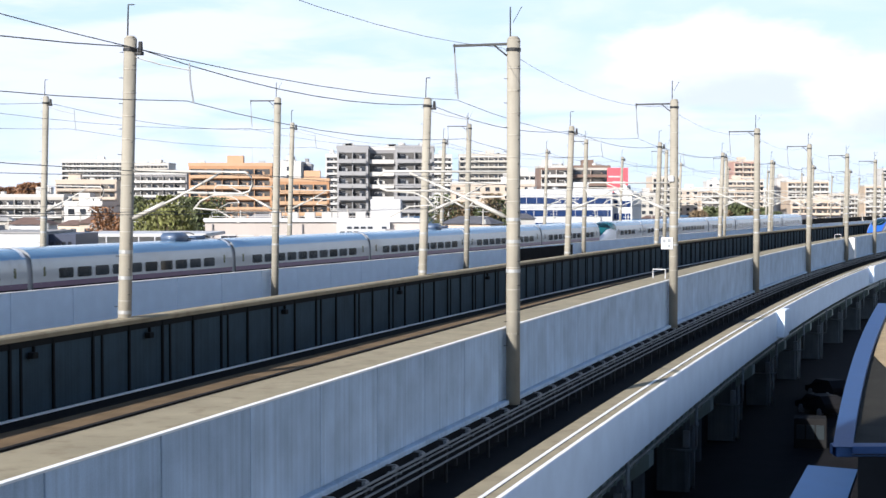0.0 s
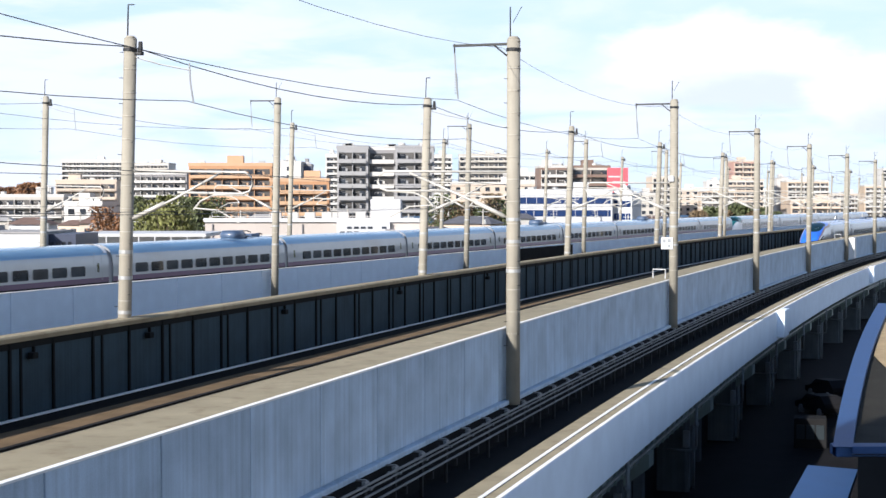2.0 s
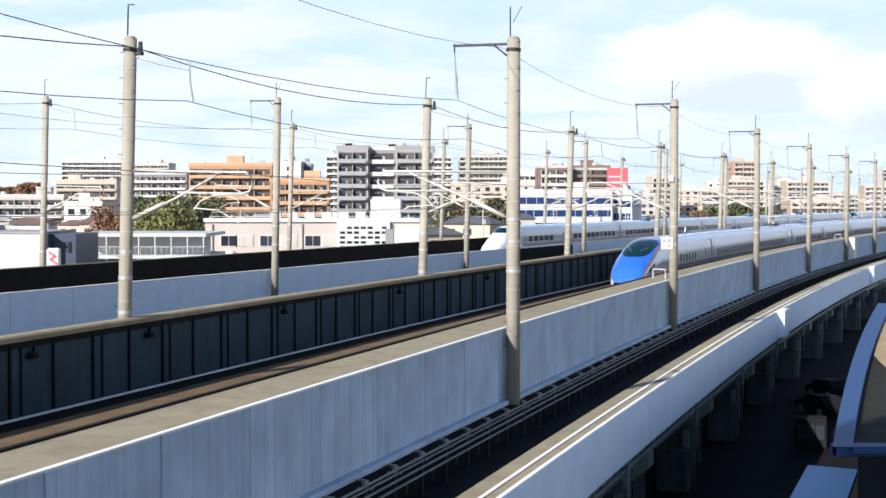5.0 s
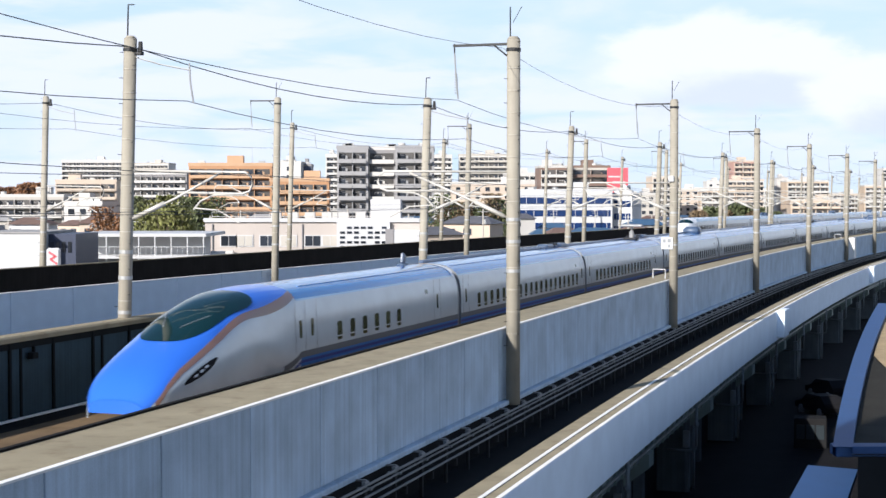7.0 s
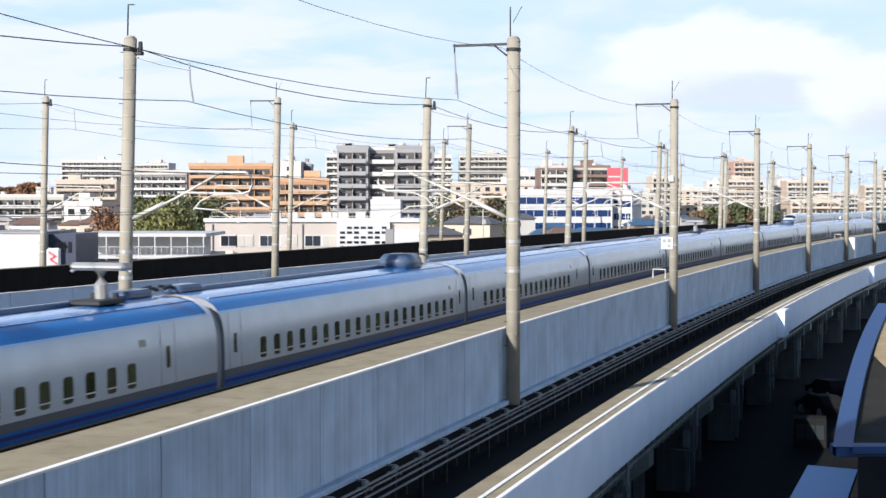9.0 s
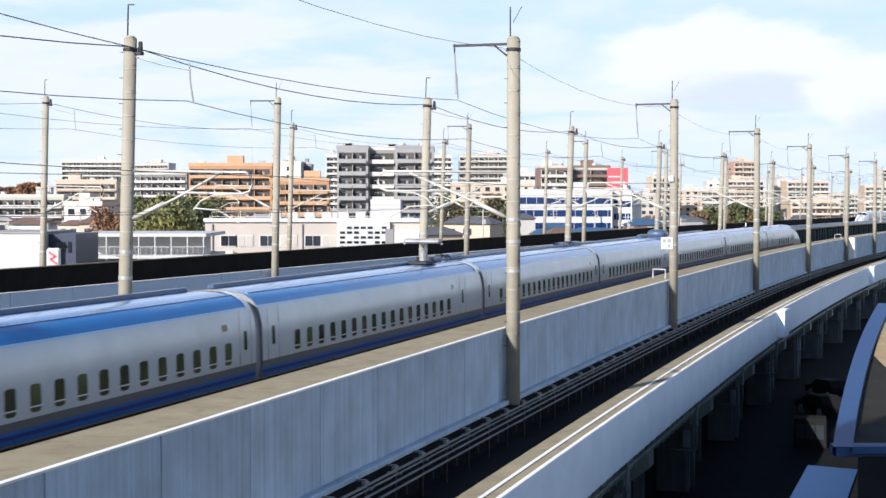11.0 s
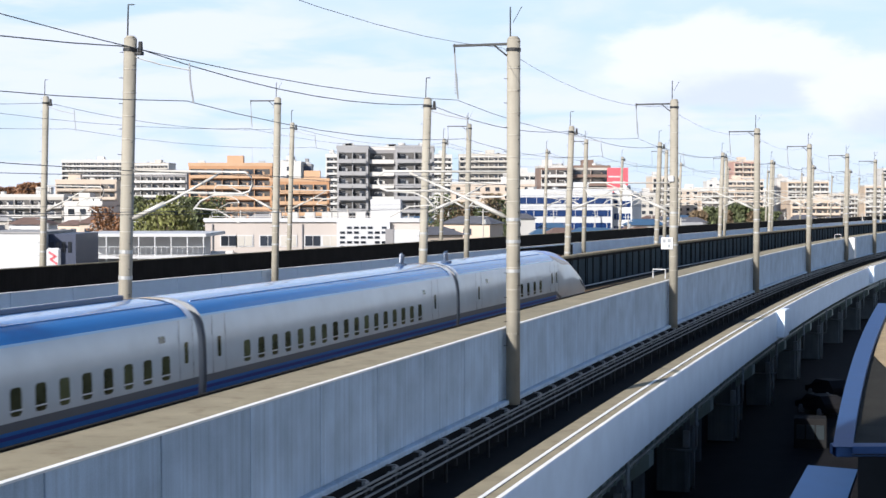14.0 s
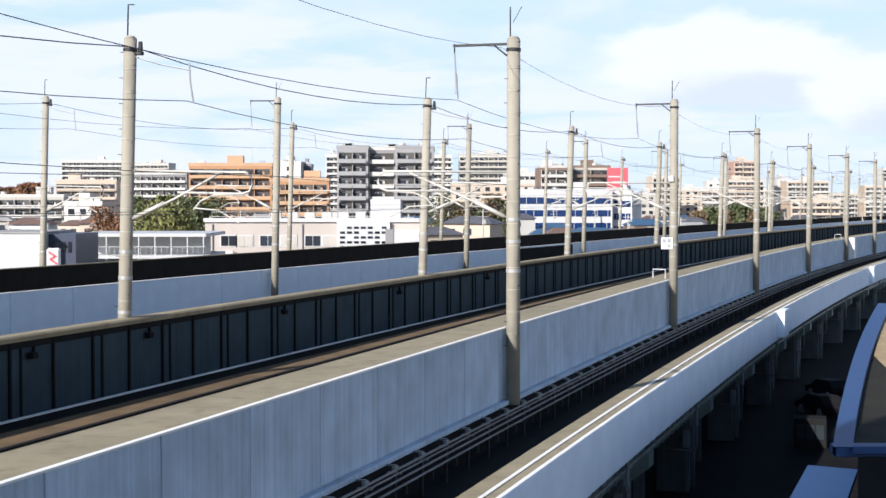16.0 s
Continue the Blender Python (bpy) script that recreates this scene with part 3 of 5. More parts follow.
class Nose:
    """The skin of an end car's nose. u runs from the tip (0) to where the body is full (1)."""

    def __init__(self, length, heights, widths, y_tip=-12.5, square=0.45):
        """heights, widths: rows of (u, ridge height), (u, half width)."""
        self.l, self.y, self.sq = length, y_tip, square
        self.u = np.linspace(0, 1, 201)

        def ease(rows):
            a = np.interp(self.u, [r[0] for r in rows], [r[1] for r in rows])
            for _ in range(60):
                a[1:-1] = (a[:-2] + 2 * a[1:-1] + a[2:]) / 4
            return a
        self.h, self.w = ease(heights), ease(widths)

    def __call__(self, u, v, out=0.0):
        if out:
            e = 0.004
            p = self(u, v)
            a, b = self(min(u + e, 1), v) - self(max(u - e, 0), v), self(u, v + e) - self(u, v - e)
            n = a.cross(b).normalized()
            if n.dot(p - Vector((0, p.y + 1.0, 1.2))) < 0:
                n = -n
            return p + n * out
        zt, w = float(np.interp(u, self.u, self.h)), float(np.interp(u, self.u, self.w))
        x, z = prof_at(v)
        ph = v * math.pi / 2
        sx = w * math.copysign(abs(math.sin(ph)) ** 0.82, v)
        sz = 0.22 + (zt - 0.22) * abs(math.cos(ph)) ** self.sq
        k = smooth01((u - 0.5) / 0.5)
        x2, z2 = x / 1.69 * w, 0.22 + (z - 0.22) / 3.43 * (zt - 0.22)
        return Vector((sx + (x2 - sx) * k, self.y + u * self.l, sz + (z2 - sz) * k))


def rounded(bm, w, h, r, thick, n=4):
    """A rounded plate in the y-z plane, facing +x."""
    pts = []
    for cy, cz, a0 in ((w / 2 - r, h / 2 - r, 0), (-w / 2 + r, h / 2 - r, 90), (-w / 2 + r, -h / 2 + r, 180), (w / 2 - r, -h / 2 + r, 270)):
        for i in range(n + 1):
            a = radians(a0 + 90 * i / n)
            pts.append((cy + r * math.cos(a), cz + r * math.sin(a)))
    f = bm.faces.new([bm.verts.new((0, y, z)) for y, z in pts])
    g = bmesh.ops.extrude_face_region(bm, geom=[f])
    bmesh.ops.translate(bm, verts=[e for e in g["geom"] if isinstance(e, bmesh.types.BMVert)], vec=(thick, 0, 0))


def plate_mesh(name, w, h, r, thick, mat):
    bm = bmesh.new()
    rounded(bm, w, h, r, thick)
    bmesh.ops.recalc_face_normals(bm, faces=bm.faces)
    me = bpy.data.meshes.new(name)
    bm.to_mesh(me)
    bm.free()
    me.materials.append(mat)
    return me


def side_pose(y, z, side, out=0.004):
    """On the car's side at height z: +x out of the skin."""
    x = float(np.interp(z, [p[1] for p in SIDE], [p[0] for p in SIDE]))
    x2 = float(np.interp(z + 0.2, [p[1] for p in SIDE], [p[0] for p in SIDE]))
    tilt = math.atan2(x - x2, 0.2)
    m = Matrix.Translation((x + out - 0.01, y, z)) @ Matrix.Rotation(-tilt, 4, "Y")
    return m if side > 0 else Matrix.Rotation(math.pi, 4, "Z") @ Matrix.Translation((x + out - 0.01, -y, z)) @ Matrix.Rotation(-tilt, 4, "Y")


def car_shell(car, y0, y1, livery):
    """Skirt, stripes, sides and roof of a car, from y0 to y1. livery: rows of (name, z from, z to, material, label)."""
    us = [y0 + (y1 - y0) * i / 6 for i in range(7)]
    for name, za, zb, mat, label in livery:
        for sgn in ((1, -1) if zb < 3.6 else (0,)):
            bm = bmesh.new()
            va, vb = v_of(za), v_of(zb)

            def fn(u, v):
                x, z = prof_at(v)
                return Vector((x, u, z))
            if sgn:
                band(bm, fn, us, sgn * va, sgn * vb, 8)
            else:
                band(bm, fn, us, va, -va, 24)
            part(name, bm, mat, car, label, smooth=True)
    for y in (y0 + 0.01, y1 - 0.01):
        bm = bmesh.new()
        bm.faces.new([bm.verts.new((x * 0.995, y, z * 0.998)) for x, z in FULL])
        part("end_wall", bm, rubber, car)
    bm = bmesh.new()
    box(bm, (0, (y0 + y1) / 2, 0.45), (2.5, y1 - y0 - 1.0, 0.5))
    part("underframe", bm, under, car)


BLUE_LIVERY = [("skirt", 0.22, 0.46, under, "black lower skirt"), ("skirt", 0.46, 0.93, skirt_blue, "deep blue skirt"),
               ("stripe", 0.93, 1.03, navy, "navy stripe"), ("stripe", 1.03, 1.12, skirt_blue, "blue stripe"),
               ("stripe", 1.12, 1.34, stripe_grey, "dark grey stripe"), ("body", 1.34, 3.09, ivory, "silvery ivory side"),
               ("glint_line", 3.09, 3.15, edge_glint, "pale line painting the sky's glint on the roof edge"), ("roof", 3.15, 3.65, roof_blue, "sky-blue roof")]
WHITE_LIVERY = [("skirt", 0.22, 1.12, under, "dark skirt"), ("stripe", 1.12, 1.45, plum, "plum stripe"),
                ("body", 1.45, 2.95, silver, "silver-white side"), ("roof", 2.95, 3.65, roof_silver, "silver roof tinted blue for the sky")]
FRONT_LIVERY = [("skirt", 0.22, 0.95, under, "dark skirt"), ("body", 0.95, 2.95, silver, "silver side"), ("roof", 2.95, 3.65, roof_silver, "silver roof tinted blue for the sky")]

WIN_SMALL = plate_mesh("window", 0.46, 0.68, 0.11, 0.012, glass)
WIN_WIDE = plate_mesh("window", 1.55, 0.66, 0.12, 0.012, grey_glass)
WIN_DOOR = plate_mesh("window", 0.22, 0.62, 0.06, 0.012, glass)
FRAME_SMALL = plate_mesh("window_sill", 0.5, 0.035, 0.01, 0.02, white_gloss)
SEAM = plate_mesh("seam", 0.025, 1.78, 0.008, 0.006, rubber)
DISPLAY = plate_mesh("display", 0.36, 0.2, 0.02, 0.012, glass)


def car_openings(car, y0, y1, windows, small, doors, z=1.8):
    for side in (1, -1):
        for y in windows:
            share("window", WIN_SMALL if small else WIN_WIDE, car, side_pose(y, z, side))
            if small:
                share("window_sill", FRAME_SMALL, car, side_pose(y, z - 0.2, side, 0.006))
        for y in doors:
            share("door_window", WIN_DOOR, car, side_pose(y, 2.12, side))
            for dy in (-0.42, 0.42):
                share("seam", SEAM, car, side_pose(y + dy, 2.2, side))
        if small and len(doors) > 1:
            share("display", DISPLAY, car, side_pose(doors[-1] - 1.4, 2.62, side))


def coupling(car, y):
    bm = bmesh.new()
    sc = 0.95
    rows = [[bm.verts.new((x * sc, yy, 0.5 + (z - 0.5) * sc if z > 0.5 else z)) for x, z in FULL] for yy in (y, y + 0.5)]
    for j in range(len(FULL) - 1):
        bm.faces.new((rows[0][j], rows[0][j + 1], rows[1][j + 1], rows[1][j]))
    part("bellows", bm, rubber, car, "grey rubber outer bellows", smooth=True)
    bm = bmesh.new()

    def fn(u, v):
        x, z = prof_at(v)
        return Vector((x * 1.012, u, z + 0.02))
    band(bm, fn, [y - 0.36, y - 0.02], v_of(3.05), 0.13, 10)
    part("edge_band", bm, white_gloss, car, "white band across the roof end", smooth=True)
    bm = bmesh.new()
    band(bm, fn, [y - 0.36, y - 0.02], -0.13, -v_of(3.05), 10)
    part("edge_band", bm, white_gloss, car, "white band across the roof end", smooth=True)
    bm = bmesh.new()
    band(bm, fn, [y - 0.36, y - 0.02], 0.13, -0.13, 6)
    part("edge_band", bm, orange, car, "orange band over the roof's middle", smooth=True)


def roof_line(car, y0, y1):
    """Low ribs along the roof's edges."""
    for x in (-0.95, 0.95):
        bm = bmesh.new()
        box(bm, (x, (y0 + y1) / 2, 3.52), (0.05, y1 - y0 - 0.6, 0.04))
        part("roof_rib", bm, roof_blue, car)


def conduit(car, y0, y1):
    """The raised cable duct along the roof's far half."""
    bm = bmesh.new()
    box(bm, (-0.55, (y0 + y1) / 2, 3.68), (0.26, y1 - y0, 0.16), bevel=0.04)
    part("cable_duct", bm, roof_dark, car, "dark blue cable duct on the roof")


def cable_head(car, y, turn=1):
    """Low roof-top covers by the coupling, with the cable that leads over to the next car."""
    bm = bmesh.new()
    box(bm, (0, 0, 0.14), (0.7, 1.5, 0.3), bevel=0.09)
    box(bm, (0, -turn * 0.9, 0.08), (0.45, 0.7, 0.16), bevel=0.05)
    ob = part("cable_head", bm, roof_dark, car, "dark blue cable cover on the roof")
    ob.matrix_basis = pose(-0.5, y, 3.6)
    bm = bmesh.new()
    tube(bm, [(0.05, turn * 0.7, 0.2), (0.1, turn * 1.0, 0.28), (0.1, turn * 1.45, 0.2)], 0.06, 6)
    rod(bm, (-0.12, turn * 0.6, 0.22), (-0.12, turn * 1.4, 0.3), 0.05)
    part("cable", bm, steel_dark, ob, "black jumper cables")


def roof_fin(car, y):
    bm = bmesh.new()
    box(bm, (0, 0, 0.06), (0.35, 0.7, 0.12), bevel=0.04)
    box(bm, (0, 0.1, 0.32), (0.14, 0.4, 0.5), Matrix.Rotation(radians(-14), 4, "X"), bevel=0.05)
    ob = part("roof_fin", bm, roof_dark, car, "small dark upright fin on the roof")
    ob.matrix_basis = pose(-0.45, y, 3.6)


roof_dark = paint("slate_blue_cover", (0.06, 0.09, 0.15), 0.45)


def pantograph(car, y, raised):
    if not raised:
        bm = bmesh.new()
        box(bm, (0, y - 0.9, 3.85), (1.5, 2.0, 0.75), bevel=0.26)
        part("pantograph_cover", bm, roof_dark, car, "rounded slate-blue roof cover", smooth=True)
    bm = bmesh.new()
    box(bm, (0, y, 3.72), (1.0, 1.4, 0.14), bevel=0.03)
    for x in (-0.35, 0.35):
        rod(bm, (x, y + 0.4, 3.62), (x, y + 0.4, 3.95), 0.09)
    base = part("pantograph_base", bm, steel_dark, car)
    bm = bmesh.new()
    if raised:
        tube(bm, [(0, y + 0.25, 3.75), (0, y + 0.2, 4.2), (0, y + 0.2, 4.6)], 0.2, 10)
        box(bm, (0, y + 0.2, 4.7), (1.75, 0.5, 0.22), bevel=0.08)
        tube(bm, [(-0.95, y + 0.2, 4.55), (-0.7, y + 0.2, 4.7), (0.7, y + 0.2, 4.7), (0.95, y + 0.2, 4.55)], 0.05)
    else:
        tube(bm, [(0, y + 0.6, 3.85), (0, y - 0.8, 4.0), (0, y + 0.5, 4.12)], 0.05)
        tube(bm, [(-0.85, y + 0.5, 4.05), (-0.55, y + 0.5, 4.17), (0.55, y + 0.5, 4.17), (0.85, y + 0.5, 4.05)], 0.05)
    part("pantograph_arm", bm, steel_grey if raised else steel_dark, base, "folded current collector" if not raised else "raised current collector")


def blue_mid(label, windows, doors):
    car = tagged(new("train_car"), label, "train car", "cars of the blue-roofed train")
    car_shell(car, -12.25, 12.25, BLUE_LIVERY)
    car_openings(car, -12.25, 12.25, [-9.5 + 1.04 * i for i in range(windows)], True, doors)
    coupling(car, 12.25)
    roof_line(car, -12.25, 12.25)
    return car


def patch(nose, uc, vc, ru, rv, mat, name, parent, label, out=0.008, shape=2.4, skew=0.0, n=40, bow=0.0):
    """A rounded patch laid on the nose's skin around (uc, vc)."""
    bm = bmesh.new()
    c = bm.verts.new(nose(uc, vc, out))
    prev = None
    for k in range(1, 13):
        r = k / 12
        ring = []
        for i in range(n):
            a = 2 * math.pi * i / n
            ca, sa = math.cos(a), math.sin(a)
            q = (abs(ca) ** shape + abs(sa) ** shape) ** (-1 / shape)
            u, v = uc + ru * r * q * ca, vc + rv * r * q * sa
            ring.append(bm.verts.new(nose(min(max(u + skew * (v - vc) + bow * ((v - vc) / rv) ** 2, 0.01), 0.995), v, out)))
        for i in range(n):
            if prev is None:
                bm.faces.new((c, ring[i], ring[(i + 1) % n]))
            else:
                bm.faces.new((prev[i], ring[i], ring[(i + 1) % n], prev[(i + 1) % n]))
        prev = ring
    return part(name, bm, mat, parent, label, smooth=True)


def blue_end(label):
    """An end car: long blue nose at its -y end."""
    car = tagged(new("train_car"), label, "train car", "cars of the blue-roofed train")
    L0 = 9.4
    y0 = -14.9 + L0
    car_shell(car, y0, 12.25, BLUE_LIVERY)
    nose = Nose(L0, ((0, 0.75), (0.04, 1.2), (0.1, 1.6), (0.2, 2.04), (0.3, 2.40), (0.4, 2.76), (0.5, 3.09), (0.6, 3.35), (0.7, 3.53), (0.8, 3.62), (0.9, 3.65), (1, 3.65)),
                ((0, 0.85), (0.03, 1.15), (0.08, 1.35), (0.16, 1.48), (0.28, 1.58), (0.4, 1.64), (0.6, 1.68), (0.8, 1.69), (1, 1.69)), y_tip=-14.9, square=0.36)
    us = [(i / 44) ** 1.5 for i in range(45)]
    bm = bmesh.new()
    band(bm, lambda u, v: nose(u, v), [u for u in us if u > 0.008], -1.0, 1.0, 72)
    part("nose", bm, ivory, car, "ivory nose shell", smooth=True)
    vg = v_of(3.12)

    def vb(u):
        return float(np.interp(u, (0, 0.04, 0.09, 0.16, 0.4, 0.53, 0.7, 0.85, 1), (0.97, 0.86, 0.70, 0.62, 0.56, 0.52, 0.44, 0.34, 0.25)))

    bm = bmesh.new()
    band(bm, lambda u, v: nose(u, v, 0.006), [max(u, 0.004) for u in us], lambda u: -vb(u), lambda u: vb(u), 40)
    bm.faces.new([bm.verts.new(nose(0.004, -0.97 + 1.94 * j / 24, 0.006)) for j in range(25)])
    part("nose_front", bm, nose_blue, car, "bright blue nose front", smooth=True)
    for sgn in (1, -1):
        bm = bmesh.new()
        band(bm, lambda u, v: nose(u, v, 0.008), [u for u in us if u > 0.03],
             lambda u: sgn * min(0.99, vb(u)), lambda u: sgn * min(1.0, vb(u) + 0.03 + 0.08 * (1 - (u - 0.3) ** 2)), 6)
        part("nose_stripe", bm, copper, car, "copper stripe sweeping up the nose", smooth=True)
        head = patch(nose, 0.26, sgn * 0.845, 0.085, 0.05, under, "headlight", car, "dark headlight cluster", out=0.012, skew=sgn * -0.9)
        for du, dv in ((-0.035, 0.012), (0.0, 0.0), (0.03, -0.012)):
            patch(nose, 0.26 + du, sgn * (0.845 + dv), 0.012, 0.014, lamp_glass, "lamp", head, "small clear lamp", out=0.02, n=12)
    screen = patch(nose, 0.50, 0.0, 0.235, 0.44, screen_glass, "windscreen", car, "dark curved windscreen", out=0.025, shape=2.9, bow=0.03, n=64)
    for sgn, a, b in ((1, 0.36, 0.47), (-1, 0.36, 0.48)):
        bm = bmesh.new()
        tube(bm, [nose(a + (b - a) * i / 6, sgn * (0.08 + 0.03 * i), 0.04) for i in range(7)], 0.013, 5)
        part("wiper", bm, steel_grey, screen, "pale wiper arm")
    car_openings(car, y0, 12.25, [-2.0 + 1.27 * i for i in range(6)], True, (-5.5, 9.3))
    for sgn in (1, -1):
        share("door_window", WIN_DOOR, car, side_pose(-4.5, 2.12, sgn))
        share("seam", SEAM, car, side_pose(-4.1, 2.2, sgn))
        # the stripes bend down and end below the front door
        for z0, z1, mat, what in ((1.12, 1.34, stripe_grey, "dark grey stripe end"), (0.93, 1.03, navy, "navy stripe end")):
            bm = bmesh.new()
            band(bm, lambda u, v: nose(u, v, 0.007), [0.86 + 0.02 * k for k in range(8)], lambda u: sgn * v_of(z0 - 4.6 * (1 - u)),
                 lambda u: sgn * v_of(max(z1 - 4.6 * (1 - u), 0.25)), 3)
            part("stripe", bm, mat, car, what, smooth=True)
    coupling(car, 12.25)
    roof_line(car, y0 + 1.0, 12.25)
    roof_fin(car, 10.6)
    return car


def white_end(label, green=False, length=25.0):
    car = tagged(new("train_car"), label, "train car", "cars of the white and silver train")
    L0 = 7.8
    y0 = -length / 2 + L0
    y1 = length / 2 - 0.25
    car_shell(car, y0, y1, FRONT_LIVERY if green else WHITE_LIVERY)
    nose = Nose(L0, ((0, 0.75), (0.03, 1.0), (0.2, 1.72), (0.4, 2.45), (0.55, 2.95), (0.7, 3.38), (0.8, 3.55), (0.92, 3.65), (1, 3.65)),
                ((0, 0.7), (0.05, 1.0), (0.2, 1.3), (0.45, 1.52), (0.7, 1.64), (1, 1.69)), y_tip=-length / 2, square=0.55)
    us = [(i / 40) ** 1.5 for i in range(41)]
    bm = bmesh.new()
    band(bm, lambda u, v: nose(u, v), us, -1.0, 1.0, 64)
    bm.faces.new([bm.verts.new(nose(0, -1 + 2 * j / 24)) for j in range(25)])
    part("nose", bm, white_gloss, car, "white nose shell", smooth=True)
    if green:
        bm = bmesh.new()
        band(bm, lambda u, v: nose(u, v, 0.008), [max(u, 0.004) for u in us], -0.52, 0.52, 32)
        part("nose_front", bm, green_gloss, car, "dark green nose top", smooth=True)
    else:
        for sgn in (1, -1):
            bm = bmesh.new()
            band(bm, lambda u, v: nose(u, v, 0.006), [u for u in us if u > 0.9], lambda u: sgn * v_of(1.22), lambda u: sgn * v_of(2.9), 10)
            part("nose_flank", bm, silver, car, "silver flank behind the nose", smooth=True)
    patch(nose, 0.61, 0.0, 0.105, 0.47, screen_glass, "windscreen", car, "dark wrap-around windscreen", out=0.012, shape=3.5, bow=0.09)
    car_openings(car, y0, y1, [y0 + 3.0 + 1.96 * i for i in range(int((y1 - y0 - 5.5) / 1.96))], False, (y0 + 1.2, y1 - 1.2), 1.95)
    coupling(car, y1)
    return car


def white_mid(label, length=25.0, livery=None):
    car = tagged(new("train_car"), label, "train car", "cars of the white and silver train")
    y1 = length / 2 - 0.25
    car_shell(car, -y1, y1, livery or WHITE_LIVERY)
    n = int((2 * y1 - 4.6) / 1.96)
    car_openings(car, -y1, y1, [-(n - 1) * 0.98 + 1.96 * i for i in range(n)], False, (-y1 + 1.2, y1 - 1.2), 1.95)
    coupling(car, y1)
    return car


TURN = Matrix.Rotation(math.pi, 4, "Z")
BLUE_CARS, WHITE_CARS, FRONT_CARS = [], [], []


def build_trains():
    lab = "ivory express train car with a sky-blue roof and small windows"
    first = blue_end("leading express train car with a long bright blue nose")
    BLUE_CARS.append(first)
    odd = blue_mid(lab, 20, (-11.5, 11.5))
    conduit(odd, -11.6, 11.6)
    even = blue_mid("ivory express train car with a blue roof and wide vestibule", 17, (-11.4, 9.2))
    conduit(even, -11.6, 9.0)
    last = blue_mid("ivory express train car with a clear sky-blue roof", 17, (-11.4, 9.2))
    roof_fin(last, 10.6)
    for i in range(1, 11):
        BLUE_CARS.append({1: odd, 2: even, 10: last}[i] if i in (1, 2, 10) else copy_thing(odd if i % 2 else even, Matrix()))
    BLUE_CARS.append(copy_thing(first, Matrix()))
    tagged(BLUE_CARS[11], "trailing express train car with a long blue nose")
    for i in (1, 2, 6, 7, 8):
        cable_head(BLUE_CARS[i], 10.9)
    for i in (2, 3, 7, 8):
        cable_head(BLUE_CARS[i], -10.9, -1)
    for i, y, up in ((2, 8.2, True), (3, 9.0, False), (6, 8.2, True), (9, -9.6, False)):
        pantograph(BLUE_CARS[i], y, up)
    end = white_end("white-nosed express train car with a plum stripe")
    WHITE_CARS.append(end)
    wm = white_mid("silver-white express train car with a plum stripe and wide windows")
    WHITE_CARS.append(wm)
    for i in range(2, 10):
        WHITE_CARS.append(copy_thing(wm, Matrix()))
    for i in (2, 5, 7):
        cable_head(WHITE_CARS[i], 10.6)
        pantograph(WHITE_CARS[i], 7.5, False)
    fe = white_end("express train car with a dark green nose, coupled ahead", True, 22.0)
    FRONT_CARS.append(fe)
    fm = white_mid("silver express train car of the leading set", 21.2, FRONT_LIVERY)
    FRONT_CARS.append(fm)
    for i in range(2, 7):
        FRONT_CARS.append(copy_thing(fm, Matrix()))


build_trains()

# ---------------------------------------------------------------- town
wall_greige = material("greige_render", (0.44, 0.41, 0.36), 0.85, var=0.12, scale=0.2, obj=0.03)
wall_white = material("white_render", (0.52, 0.50, 0.465), 0.85, var=0.10, scale=0.2)
wall_bright = material("bright_white_panel", (0.50, 0.50, 0.50), 0.6, var=0.06, scale=0.2)
wall_peach = material("peach_render", (0.52, 0.43, 0.34), 0.85, var=0.12, scale=0.2)
wall_orange = material("orange_tile", (0.40, 0.22, 0.11), 0.75, var=0.14, scale=0.2)
trim_orange = material("orange_render", (0.46, 0.30, 0.18), 0.85, var=0.14, scale=0.2)
wall_grey = material("grey_render", (0.24, 0.23, 0.23), 0.85, var=0.14, scale=0.2)
wall_slate = material("slate_tile", (0.28, 0.275, 0.275), 0.7, var=0.12, scale=0.2)
wall_brown = material("brown_tile", (0.19, 0.13, 0.10), 0.75, var=0.14, scale=0.2)
wall_tan = material("tan_render", (0.48, 0.38, 0.28), 0.85, var=0.12, scale=0.2)
wall_rose = material("rose_tile", (0.40, 0.25, 0.20), 0.8, var=0.12, scale=0.2)
wall_navy = material("navy_glazing", (0.035, 0.045, 0.08), 0.5, var=0.2, scale=0.2)
wall_pink = material("pale_pink_render", (0.44, 0.39, 0.35), 0.85, var=0.08, scale=0.4, streak=0.3)
band_navy = material("navy_window_band", (0.012, 0.03, 0.10), 0.12, var=0.3, scale=0.5)
pane_dark = material("far_window_glass", (0.03, 0.035, 0.045), 0.12, var=0.5, scale=0.4, obj=0.6)
recess_shade = material("balcony_shade_panel", (0.075, 0.07, 0.065), 0.7, var=0.3, scale=0.5, obj=0.3)
roof_grey = material("flat_roof_felt", (0.30, 0.29, 0.28), 0.9, var=0.2, scale=0.3)
roof_tile_blue = material("blue_roof_sheet", (0.05, 0.10, 0.17), 0.5, var=0.2)
roof_tile_brown = material("brown_roof_tile", (0.14, 0.09, 0.07), 0.8, var=0.3)
roof_tile_slate = material("slate_roof_tile", (0.10, 0.10, 0.11), 0.7, var=0.3)
red_sign = material("red_sign_paint", (0.60, 0.10, 0.12), 0.5, var=0.06)


